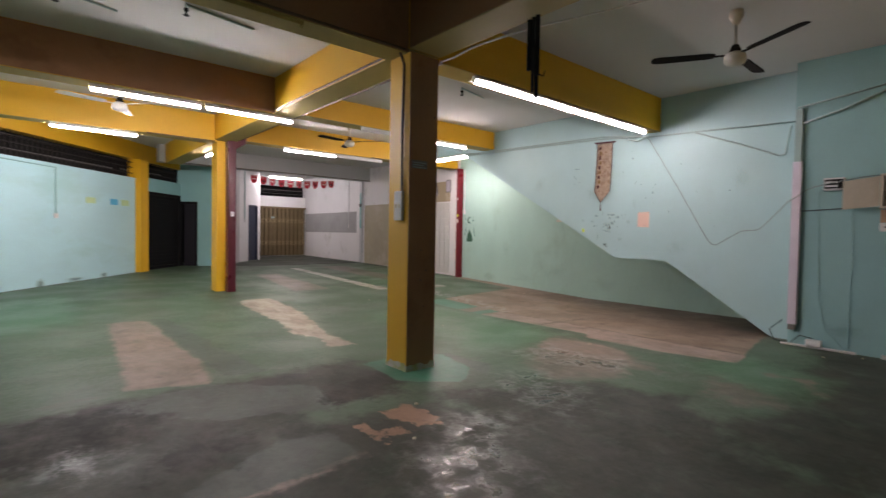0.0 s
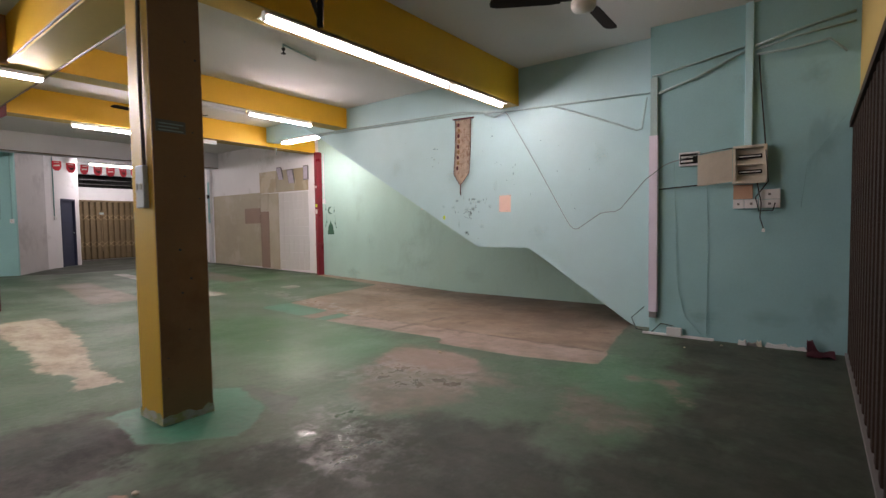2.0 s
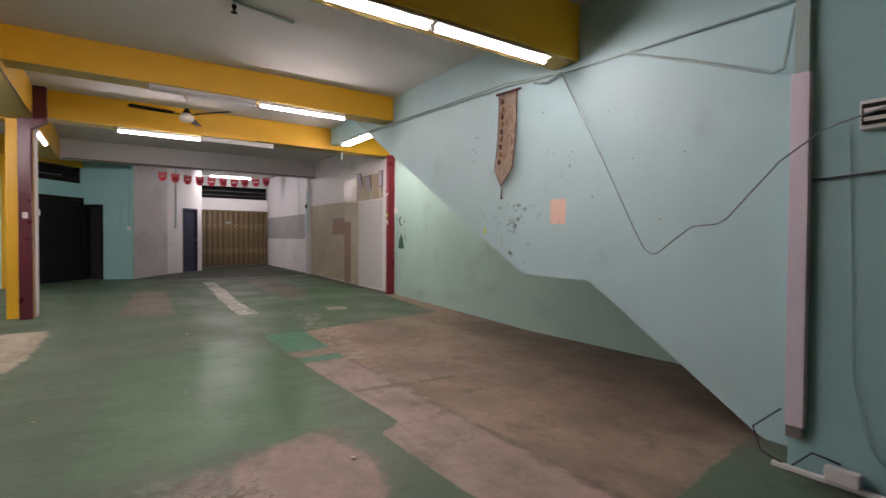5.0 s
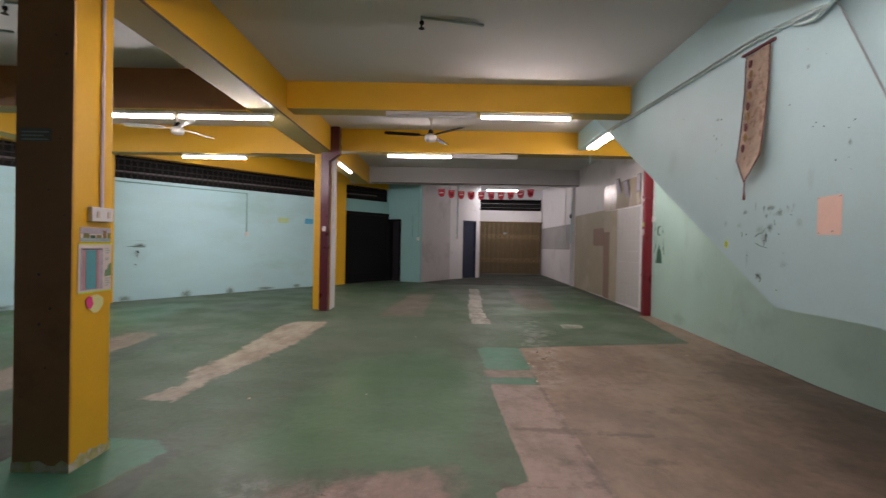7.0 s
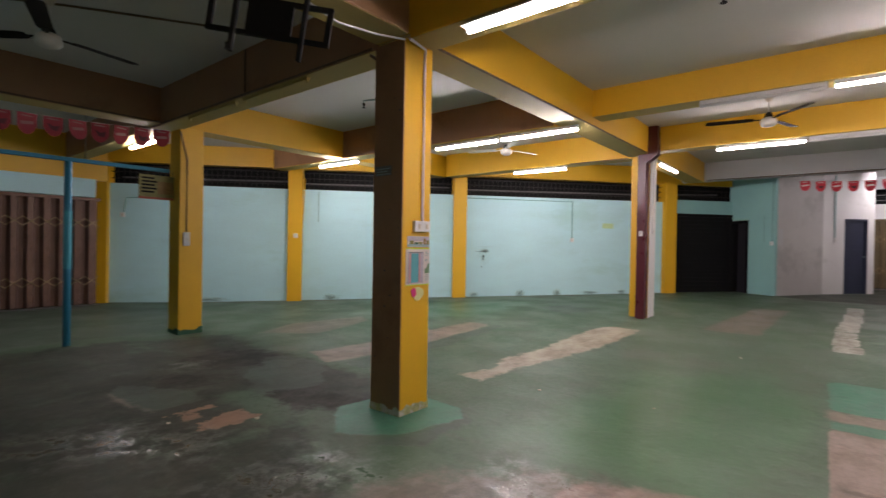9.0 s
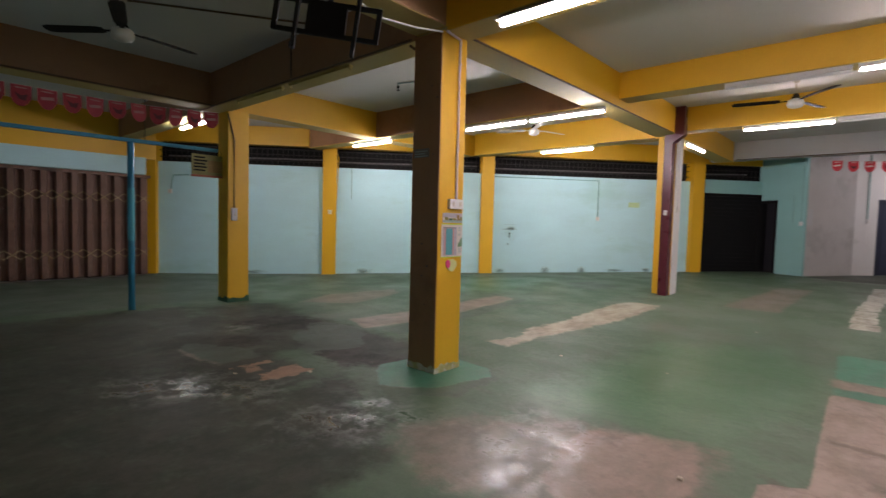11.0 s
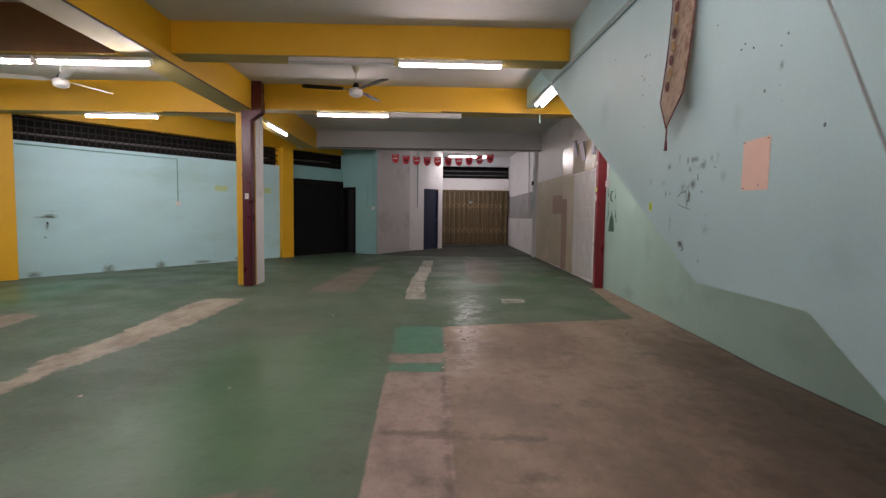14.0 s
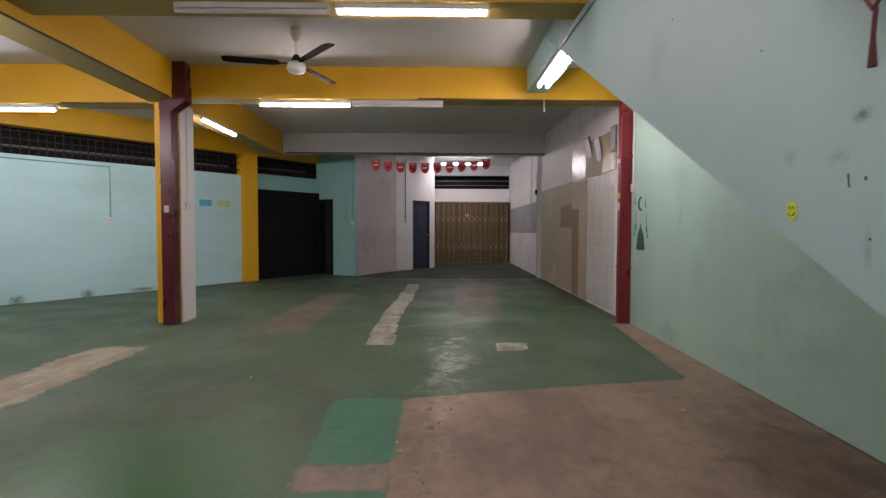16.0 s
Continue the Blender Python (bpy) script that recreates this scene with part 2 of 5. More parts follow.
def stain_material(name, col, strength, grain=1.0):
    """A smudge that thins out to nothing at its uneven rim."""
    m = mat(name, col, 0.75, 0.15, 9.0, 0.0)
    nt = m.node_tree
    tc = nt.nodes.new("ShaderNodeTexCoord")
    off = nt.nodes.new("ShaderNodeVectorMath")
    off.operation = "SUBTRACT"
    off.inputs[1].default_value = (0.5, 0.5, 0.5)
    nt.links.new(tc.outputs["Generated"], off.inputs[0])
    flat = nt.nodes.new("ShaderNodeVectorMath")
    flat.operation = "MULTIPLY"
    flat.inputs[1].default_value = (1, 0, 1)
    nt.links.new(off.outputs[0], flat.inputs[0])
    ln = nt.nodes.new("ShaderNodeVectorMath")
    ln.operation = "LENGTH"
    nt.links.new(flat.outputs[0], ln.inputs[0])
    nz = nt.nodes.new("ShaderNodeTexNoise")
    nz.noise_dimensions = "4D"
    nz.inputs["Scale"].default_value, nz.inputs["Detail"].default_value, nz.inputs["Roughness"].default_value = 4.0 * grain, 6.0, 0.65
    inf = nt.nodes.new("ShaderNodeObjectInfo")
    nt.links.new(tc.outputs["Generated"], nz.inputs["Vector"])
    w = nt.nodes.new("ShaderNodeMath")
    w.operation = "MULTIPLY"
    w.inputs[1].default_value = 50.0
    nt.links.new(inf.outputs["Random"], w.inputs[0])
    nt.links.new(w.outputs[0], nz.inputs["W"])
    ad = nt.nodes.new("ShaderNodeMath")
    ad.operation = "MULTIPLY_ADD"
    ad.inputs[1].default_value = -0.75
    nt.links.new(nz.outputs[0], ad.inputs[0])
    nt.links.new(ln.outputs["Value"], ad.inputs[2])
    rp = nt.nodes.new("ShaderNodeMapRange")
    rp.interpolation_type = "SMOOTHSTEP"
    for k, v in zip((1, 2, 3, 4), (0.03, -0.42, 0.0, strength)):
        rp.inputs[k].default_value = v
    nt.links.new(ad.outputs[0], rp.inputs[0])
    nt.links.new(rp.outputs[0], nt.nodes["Principled BSDF"].inputs["Alpha"])
    return m


SOFTDARK = stain_material("soft_dark_scuff", (0.06, 0.075, 0.08), 0.58, 2.2)
SOFTGREY = stain_material("soft_grey_smudge", (0.20, 0.27, 0.27), 0.20, 1.6)
SOFTFAINT = stain_material("faint_grey_smudge", (0.24, 0.33, 0.32), 0.09, 1.3)
SOFTMOSS = stain_material("soft_mossy_damp", (0.17, 0.20, 0.13), 0.6, 1.6)


LAYER = [0]


def stain(name, m, w, h, material, label):
    """A thin smudge w by h lying on a surface, facing local -y."""
    LAYER[0] = (LAYER[0] + 1) % 7
    ob = tagged(part(name, box(-w / 2, w / 2, -0.0008 - 0.0004 * LAYER[0], 0.006, -h / 2, h / 2), material), label, "stain", "wall stains", "structure")
    ob.matrix_world = m
    return ob


# ---- ceiling ----
structure("ceiling", box(-7.6, 9.6, -1.6, 20.3, CEIL_Z, CEIL_Z + 0.15), CEIL, "pale grey-green painted concrete ceiling slab", "ceiling")

# ---- walls ----
structure("wall_recess", prism([(9.12, 10.05), (9.21, 6.5), (9.21, 1.5), (9.4, 1.5), (9.4, 10.05)], -0.05, CEIL_Z, lambda x, y, z: (x, y, z)), MINT, "mint green painted plaster wall under the stairs", "wall")
structure("wall_boards", prism([(9.11, 10.05), (9.01, 14.98), (9.4, 14.98), (9.4, 10.05)], -0.05, CEIL_Z, lambda x, y, z: (x, y, z)), WHITE, "off-white plaster wall with faded patches", "wall")
structure("wall_passage", box(9.0, 9.3, 15.12, 20.0, -0.05, CEIL_Z), WHITE, "white plaster wall with a bare grey band", "wall")
structure("wall_jamb", box(8.93, 9.3, 14.98, 15.12, -0.05, CEIL_Z), GREY, "grey-green painted wall jamb", "wall")
# stair enclosure: its lower edge rises with the flight
edge = [(2.10, -0.02), (2.21, 0.03), (3.65, 0.977), (4.53, 0.979), (8.45, 3.20), (9.1, CEIL_Z), (1.885, CEIL_Z), (1.885, -0.02)]
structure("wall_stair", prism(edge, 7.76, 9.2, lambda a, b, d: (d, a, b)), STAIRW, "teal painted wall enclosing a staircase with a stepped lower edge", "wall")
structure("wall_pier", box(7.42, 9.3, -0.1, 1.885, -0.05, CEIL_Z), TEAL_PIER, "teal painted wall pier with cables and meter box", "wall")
# skew wall
def skew_box(s0, s1, d0, d1, z0, z1):
    bm = bmesh.new()
    add_box(bm, s0, s1, d0, d1, z0, z1, SKEW)
    return bm


structure("wall_skew", skew_box(-14.2, -0.15, 0, 0.2, -0.1, 2.65), TEAL, "long teal painted plaster wall with stains", "wall")
structure("wall_beam", skew_box(-14.2, 1.95, 0.0, 0.25, 3.13, CEIL_Z), YELLOW, "yellow painted beam above the ventilation grille", "beam")
for s in (-13.75, -9.62, -5.7, 0.02):
    structure("pilaster", skew_box(s - 0.16, s + 0.16, -0.14, 0.21, -0.1, 3.135), YELLOW, "yellow painted pilaster on the teal wall", "pilaster")
structure("wall_shutter_head", skew_box(0.18, 1.98, 0.0, 0.2, 2.36, 2.72), WING, "teal painted wall strip above the black shutter", "wall")
# wing with the dark doorway, and the white walls to the back
W0, W1, W2, W3 = Vector((3.42, 16.45)), Vector((4.54, 15.77)), Vector((5.45, 17.13)), Vector((6.5, 18.1))


WO = Vector((-0.006, -0.008))


def wall_run(p, q, z0, z1, thick=0.18, a=0.0, b=1.0):
    d = (q - p)
    n = Vector((-d.y, d.x)).normalized() * thick
    c = [p + d * a, p + d * b, p + d * b + n, p + d * a + n]
    return prism([(v.x, v.y) for v in c], z0, z1, lambda x, y, z: (x, y, z))


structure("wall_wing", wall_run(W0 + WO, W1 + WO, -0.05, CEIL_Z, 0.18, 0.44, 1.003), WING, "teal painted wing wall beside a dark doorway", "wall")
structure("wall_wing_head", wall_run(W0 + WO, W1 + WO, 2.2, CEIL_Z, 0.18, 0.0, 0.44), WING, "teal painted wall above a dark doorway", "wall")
structure("wall_white_near", wall_run(W1, W2, -0.05, CEIL_Z), NEARW, "grey-white plaster wall with a repaired patch", "wall")
structure("wall_white_far", wall_run(W2, W3, -0.05, CEIL_Z, 0.18, 0.0, 0.44), WHITE, "white plaster wall", "wall")
structure("wall_white_end", wall_run(W2, W3, -0.05, CEIL_Z, 0.18, 0.86, 1.0), WHITE, "white plaster wall beside the blue door", "wall")
structure("wall_white_head", wall_run(W2, W3, 2.26, CEIL_Z, 0.18, 0.44, 0.86), WHITE, "white plaster wall above the blue door", "wall")
structure("wall_white_return", box(6.38, 6.5, 18.1, 19.95, -0.05, CEIL_Z), WHITE, "white plaster return wall", "wall")
structure("wall_gate_head", box(6.5, 9.0, 19.75, 19.95, 2.36, 2.78), WHITE, "white plaster lintel above the folding gate", "wall")
# closing walls, unseen
structure("wall_front", box(-7.6, 2.05, -1.6, -1.45, -0.05, CEIL_Z), TEAL, "plain painted front wall", "wall")
structure("wall_front_head", box(2.05, 7.42, -0.22, 0.02, 2.32, CEIL_Z), SOFFIT, "painted wall above the front folding gate", "wall")
structure("wall_left_head", box(-6.75, -6.55, -1.6, 4.55, 2.65, CEIL_Z), YELLOW, "yellow painted beam above the rusty gate", "beam")
# near-black sheets: the darkness beyond the openings is their colour
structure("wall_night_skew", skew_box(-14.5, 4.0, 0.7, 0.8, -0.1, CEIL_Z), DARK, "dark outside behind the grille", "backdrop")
# slab added only to cover the lit ceiling past the wall
structure("wall_night_cover", skew_box(-14.5, 4.0, 0.26, 0.7, 3.14, 3.3), DARK, "added dark slab hiding the lit ceiling behind the grille", "backdrop")
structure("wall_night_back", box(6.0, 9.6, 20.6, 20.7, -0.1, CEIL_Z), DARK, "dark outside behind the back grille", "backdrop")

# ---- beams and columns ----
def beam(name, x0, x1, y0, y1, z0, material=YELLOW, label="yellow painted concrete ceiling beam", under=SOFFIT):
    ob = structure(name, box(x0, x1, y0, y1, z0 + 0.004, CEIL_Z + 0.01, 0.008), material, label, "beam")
    part("soffit", box(x0 + 0.006, x1 - 0.006, y0 + 0.006, y1 - 0.006, z0, z0 + 0.02), under, ob, "yellow underside with its shade put into an olive colour" if under is SOFFIT else "")
    return ob


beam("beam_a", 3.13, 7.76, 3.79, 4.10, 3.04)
beam("beam_a_left", -6.5, 2.75, 3.79, 4.10, 3.04, BROWNP, "brown concrete ceiling beam")
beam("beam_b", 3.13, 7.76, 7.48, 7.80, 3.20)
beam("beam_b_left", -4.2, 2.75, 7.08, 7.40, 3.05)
structure("trim_beam_brown", box(-4.15, 2.745, 7.076, 7.08, 3.06, CEIL_Z - 0.005), BROWNP, "brown face of the beam", "beam")
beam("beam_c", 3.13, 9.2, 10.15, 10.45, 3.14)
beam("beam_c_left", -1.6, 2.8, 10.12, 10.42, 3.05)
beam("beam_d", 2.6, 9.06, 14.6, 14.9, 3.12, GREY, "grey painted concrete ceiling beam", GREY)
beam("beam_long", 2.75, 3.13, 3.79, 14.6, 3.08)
beam("beam_long_front", 2.75, 3.13, -1.4, 3.785, 3.08, BROWNP, "brown concrete ceiling beam")
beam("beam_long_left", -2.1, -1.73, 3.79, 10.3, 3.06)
beam("beam_long_left_front", -2.1, -1.73, -1.4, 3.785, 3.06, BROWNP, "brown concrete ceiling beam")
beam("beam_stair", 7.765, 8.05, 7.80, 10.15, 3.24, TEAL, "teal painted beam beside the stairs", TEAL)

structure("column", box(2.76, 3.10, 3.775, 4.115, -0.02, 3.06, 0.012), YELLOW, "yellow and brown painted square column", "column")
structure("column", box(2.80, 3.13, 10.15, 10.5, 0.0, 3.09, 0.012), YELLOW, "yellow painted square column with maroon downpipe", "column")
structure("column", box(-2.07, -1.72, 4.05, 4.4, -0.05, 3.07, 0.012), YELLOW, "yellow painted square column with dark base", "column")
structure("column", box(2.60, 2.95, -0.36, 0.0, -0.05, CEIL_Z, 0.012), YELLOW, "yellow painted column beside the front gate", "column")

# ---- floor: one sheet, whose worn and shaded zones are told apart by distance fields ----
CELL = 0.075
gx, gy = np.arange(-7.6, 9.61, CELL), np.arange(-1.6, 20.31, CELL)
PX, PY = [a.ravel() for a in np.meshgrid(gx, gy)]
ZONES = ("dull_shaded", "fresh", "old", "beige", "bare", "pink", "slab", "damp", "teal", "cream", "white", "sand", "seam", "worn", "dark_bare", "shine")
fields = {k: np.full(PX.shape, -0.6) for k in ZONES}


def zone(kind, corners):
    """Adds a polygon to a zone: how far each point lies inside it."""
    n = len(corners)
    near, inside = np.full(PX.shape, 1e9), np.zeros(PX.shape, bool)
    for k in range(n):
        (ax, ay), (bx_, by_) = corners[k], corners[(k + 1) % n]
        ex, ey = bx_ - ax, by_ - ay
        t = np.clip(((PX - ax) * ex + (PY - ay) * ey) / (ex * ex + ey * ey), 0, 1)
        near = np.minimum(near, np.hypot(PX - ax - t * ex, PY - ay - t * ey))
        if ey:
            inside ^= ((ay > PY) != (by_ > PY)) & (PX < ex * (PY - ay) / ey + ax)
    fields[kind] = np.maximum(fields[kind], np.clip(np.where(inside, near, -near), -0.6, 0.6))


zone("bare", [(6.28, 7.36), (6.9, 7.5), (7.7, 7.63), (8.78, 7.82), (8.82, 8.8), (8.88, 9.9), (9.18, 9.9), (9.18, 2.2), (8.2, 2.3), (5.85, 1.95), (6.24, 3.0), (6.27, 4.5), (6.3, 6.0)])
# bare floor turned darker brown below the stairs
zone("dark_bare", [(9.2, 2.1), (7.5, 2.05), (7.2, 2.6), (7.8, 4.2), (8.5, 6.0), (9.2, 7.5)])
zone("slab", [(5.78, 5.84), (6.32, 5.84), (6.29, 3.0), (6.28, 1.97), (5.8, 1.93), (5.64, 2.7), (5.62, 3.70), (5.83, 3.76)])
zone("teal", [(5.76, 7.38), (6.31, 7.38), (6.30, 6.36), (5.78, 6.36)])
zone("teal", [(5.79, 6.07), (6.29, 6.08), (6.29, 5.84), (5.81, 5.84)])
zone("pink", [(5.78, 6.36), (6.30, 6.36), (6.29, 6.08), (5.79, 6.07)])
zone("white", [(7.21, 8.70), (7.54, 8.70), (7.58, 9.02), (7.23, 9.02)])
zone("beige", [(4.14, 9.56), (4.91, 9.50), (5.06, 12.8), (4.5, 12.86)])
zone("beige", [(6.90, 10.38), (7.46, 10.38), (7.62, 11.8), (7.77, 14.2), (7.01, 14.25), (6.88, 11.7)])
zone("cream", [(2.66, 5.15), (2.98, 5.06), (3.0, 5.85), (3.14, 6.45), (3.34, 7.5), (3.39, 8.5), (3.38, 8.92), (2.9, 8.97), (2.76, 8.5), (2.73, 7.5), (2.72, 6.6), (2.62, 6.1), (2.8, 5.6)])
zone("pink", [(5.23, 3.95), (5.32, 3.72), (5.40, 3.25), (5.30, 2.95), (5.05, 2.72), (4.75, 2.85), (4.62, 3.3), (4.64, 3.72)])
zone("worn", [(5.37, 3.87), (5.37, 3.5), (5.32, 3.04), (5.1, 2.75), (4.86, 2.3), (4.62, 2.5), (4.3, 2.5), (3.9, 2.62), (3.75, 2.85), (3.9, 3.15), (4.2, 3.45), (4.6, 3.75)])
zone("worn", [(4.48, 1.71), (5.01, 1.85), (4.9, 1.33), (4.6, 1.2), (4.3, 1.4)])
for dx, dy, w, h in ((5.57, 1.52, 0.09, 0.26), (5.60, 1.25, 0.11, 0.22), (5.41, 1.18, 0.09, 0.14), (5.2, 1.05, 0.07, 0.12)):
    zone("pink", [(dx - w, dy), (dx, dy + h / 2), (dx + w, dy + 0.03), (dx, dy - h / 2)])
zone("old", [(0.45, 2.62), (0.87, 2.44), (1.19, 2.46), (1.5, 2.51), (1.54, 2.92), (1.2, 3.0), (0.85, 2.8)])
zone("pink", [(0.6, 2.5), (0.87, 2.42), (1.19, 2.44), (1.52, 2.49), (1.52, 2.53), (1.19, 2.475), (0.87, 2.455)])
zone("old", [(0.3, 4.3), (1.0, 3.6), (1.75, 3.3), (1.9, 3.9), (1.2, 4.5)])
zone("old", [(3.3, 4.35), (3.55, 4.1), (3.6, 3.5), (3.3, 3.2), (3.45, 3.9)])
zone("shine", [(2.9, 2.2), (3.4, 2.2), (4.0, 2.95), (3.7, 3.2), (3.1, 3.0)])
zone("shine", [(4.1, 3.7), (4.8, 3.75), (4.95, 2.7), (4.5, 2.5), (4.2, 3.0)])
zone("shine", [(6.34, 5.8), (6.62, 5.8), (6.98, 9.4), (6.55, 9.4)])
zone("shine", [(1.4, 1.6), (1.9, 1.5), (2.7, 2.3), (2.4, 2.75), (1.7, 2.3)])
zone("shine", [(0.0, 3.42), (0.24, 3.55), (0.45, 3.34), (0.3, 3.15), (0.06, 3.25)])
# front floor: dirt plus light falloff, both put into the dark colour
zone("dull_shaded", [(-2.0, -1.0), (3.2, -1.0), (3.4, 1.6), (2.4, 3.0), (-1.8, 3.4)])
zone("dull_shaded", [(3.4, -0.2), (7.4, -0.2), (7.4, 1.7), (5.6, 1.0), (3.4, 1.4)])
zone("teal", [(2.55, 3.58), (2.98, 3.22), (3.36, 3.5), (3.5, 4.1), (3.3, 4.3), (2.6, 4.3)])
zone("sand", [(1.97, 3.08), (2.26, 3.04), (2.28, 2.72), (2.2, 2.58), (2.12, 2.70), (2.02, 2.6)])
zone("sand", [(1.70, 2.92), (1.78, 2.90), (1.79, 2.56), (1.70, 2.55)])
zone("sand", [(1.84, 2.75), (1.93, 2.74), (1.95, 2.6), (1.87, 2.58)])
zone("pink", [(0.79, 7.9), (1.27, 7.85), (1.28, 6.4), (1.33, 5.3), (1.2, 4.5), (0.62, 4.7), (0.7, 6.2)])
zone("old", [(1.30, 8.0), (1.5, 7.9), (1.74, 4.6), (1.36, 4.6)])
zone("damp", [(0.0, 4.3), (0.46, 4.35), (0.75, 3.9), (0.7, 3.5), (0.35, 3.5), (-0.1, 3.4), (-0.4, 3.9)])
zone("damp", [(0.55, 3.25), (0.85, 3.5), (1.1, 3.2), (0.9, 2.92), (0.5, 2.9)])
zone("damp", [(2.05, 3.85), (2.72, 3.95), (2.74, 3.72), (2.3, 3.3), (1.75, 3.35), (1.8, 3.6)])
zone("dull_shaded", [(-1.0, 3.2), (-0.1, 4.4), (0.8, 4.3), (1.6, 3.5), (1.5, 2.95), (0.9, 2.6), (0.2, 2.2), (-0.6, 2.3)])
zone("dull_shaded", [(1.7, 1.9), (1.6, 2.4), (2.0, 2.5), (2.5, 2.35), (3.2, 2.7), (3.3, 2.3), (2.6, 1.9), (2.1, 1.7)])
zone("beige", [(-1.06, 4.95), (-1.5, 5.87), (-1.14, 7.1), (-0.69, 6.84), (-0.42, 5.56)])
# shade band beside the near column, painted into the floor colour
zone("dull_shaded", [(-1.6, 3.4), (2.7, 3.6), (2.6, 4.5), (1.4, 4.5), (0.2, 4.4), (-1.2, 4.6)])
zone("dull_shaded", [(2.4, 1.4), (3.6, 1.2), (4.2, 1.8), (3.9, 2.5), (3.2, 2.9), (2.6, 3.2)])
zone("dull_shaded", [(-0.3, 2.9), (-0.15, 3.75), (0.0, 3.9), (0.7, 4.5), (1.3, 3.9)])
zone("old", [(0.95, 10.1), (1.2, 10.9), (2.1, 10.5), (1.75, 9.7)])
zone("dull_shaded", [(5.9, 1.3), (6.7, 1.5), (7.1, 1.2), (6.4, 0.8), (5.7, 0.9)])
zone("dull_shaded", [(9.0, 10.0), (9.12, 10.0), (9.02, 14.9), (8.8, 14.9)])
zone("dull_shaded", [(6.5, 15.05), (8.98, 15.05), (8.98, 19.75), (6.52, 19.75), (6.5, 18.1), (5.5, 17.1), (4.6, 15.8), (5.2, 15.1)])
zone("damp", [(6.4, 15.15), (8.9, 15.05), (8.9, 15.2), (6.4, 15.28)])
for q0, q1, a0, a1, k in ((8.96, 9.40, 5.76, 6.08, "white"), (9.43, 9.98, 5.75, 6.05, "white"), (10.02, 10.6, 5.77, 6.04, "white"), (10.64, 11.18, 5.78, 6.07, "white"), (11.2, 11.76, 5.82, 6.10, "white"), (11.8, 12.9, 5.88, 6.15, "white"), (12.93, 14.05, 5.93, 6.19, "white")):
    zone(k, [(a0, q0), (a1, q0), (a1 + 0.01, q1), (a0 + 0.01, q1)])
zone("fresh", [(3.9, 3.9), (5.5, 4.0), (5.75, 6.2), (5.3, 7.2), (4.2, 6.6)])
zone("fresh", [(4.2, 1.3), (5.4, 2.2), (6.2, 1.9), (5.6, 1.1)])
zone("fresh", [(6.2, 9.8), (8.6, 10.2), (8.6, 13.5), (7.8, 13.8)])
zone("fresh", [(-1.5, 7.2), (0.6, 8.2), (0.4, 11.0), (-1.2, 9.5)])
zone("seam", [(6.25, 2.0), (6.30, 2.0), (6.30, 6.0), (6.27, 6.0)])
zone("seam", [(5.62, 3.72), (6.25, 3.74), (6.25, 3.78), (5.62, 3.76)])
zone("seam", [(2.18, 14.9), (-7.0, 4.33), (-6.93, 4.27), (2.25, 14.84)])
zone("seam", [(9.12, 3.2), (9.2, 3.2), (9.2, 4.8), (9.16, 4.8)])
zone("seam", [(5.85, 4.6), (6.9, 4.5), (6.9, 4.56), (5.85, 4.68)])
zone("dull_shaded", [(8.85, 2.3), (9.2, 2.3), (9.2, 9.9), (8.95, 9.9)])
zone("old", [(-6.4, 0.0), (-2.4, 0.3), (-2.2, 3.9), (-4.0, 5.6), (-6.4, 4.2)])
zone("dull_shaded", [(-1.5, 0.2), (1.6, 0.9), (1.2, 1.9), (-1.4, 1.9)])
PZ = np.interp(PY, [6, 10, 15, 20], [0, 0.15, 0.26, 0.31]) * (1 + 0.04 * (PX - 6))
nx, ny = len(gx), len(gy)
me = bpy.data.meshes.new("floor")
me.from_pydata(np.column_stack([PX, PY, PZ]).tolist(), [], [(r * nx + c, r * nx + c + 1, (r + 1) * nx + c + 1, (r + 1) * nx + c) for r in range(ny - 1) for c in range(nx - 1)])
for k in ZONES:
    me.attributes.new(k, "FLOAT", "POINT").data.foreach_set("value", fields[k].astype(np.float32))


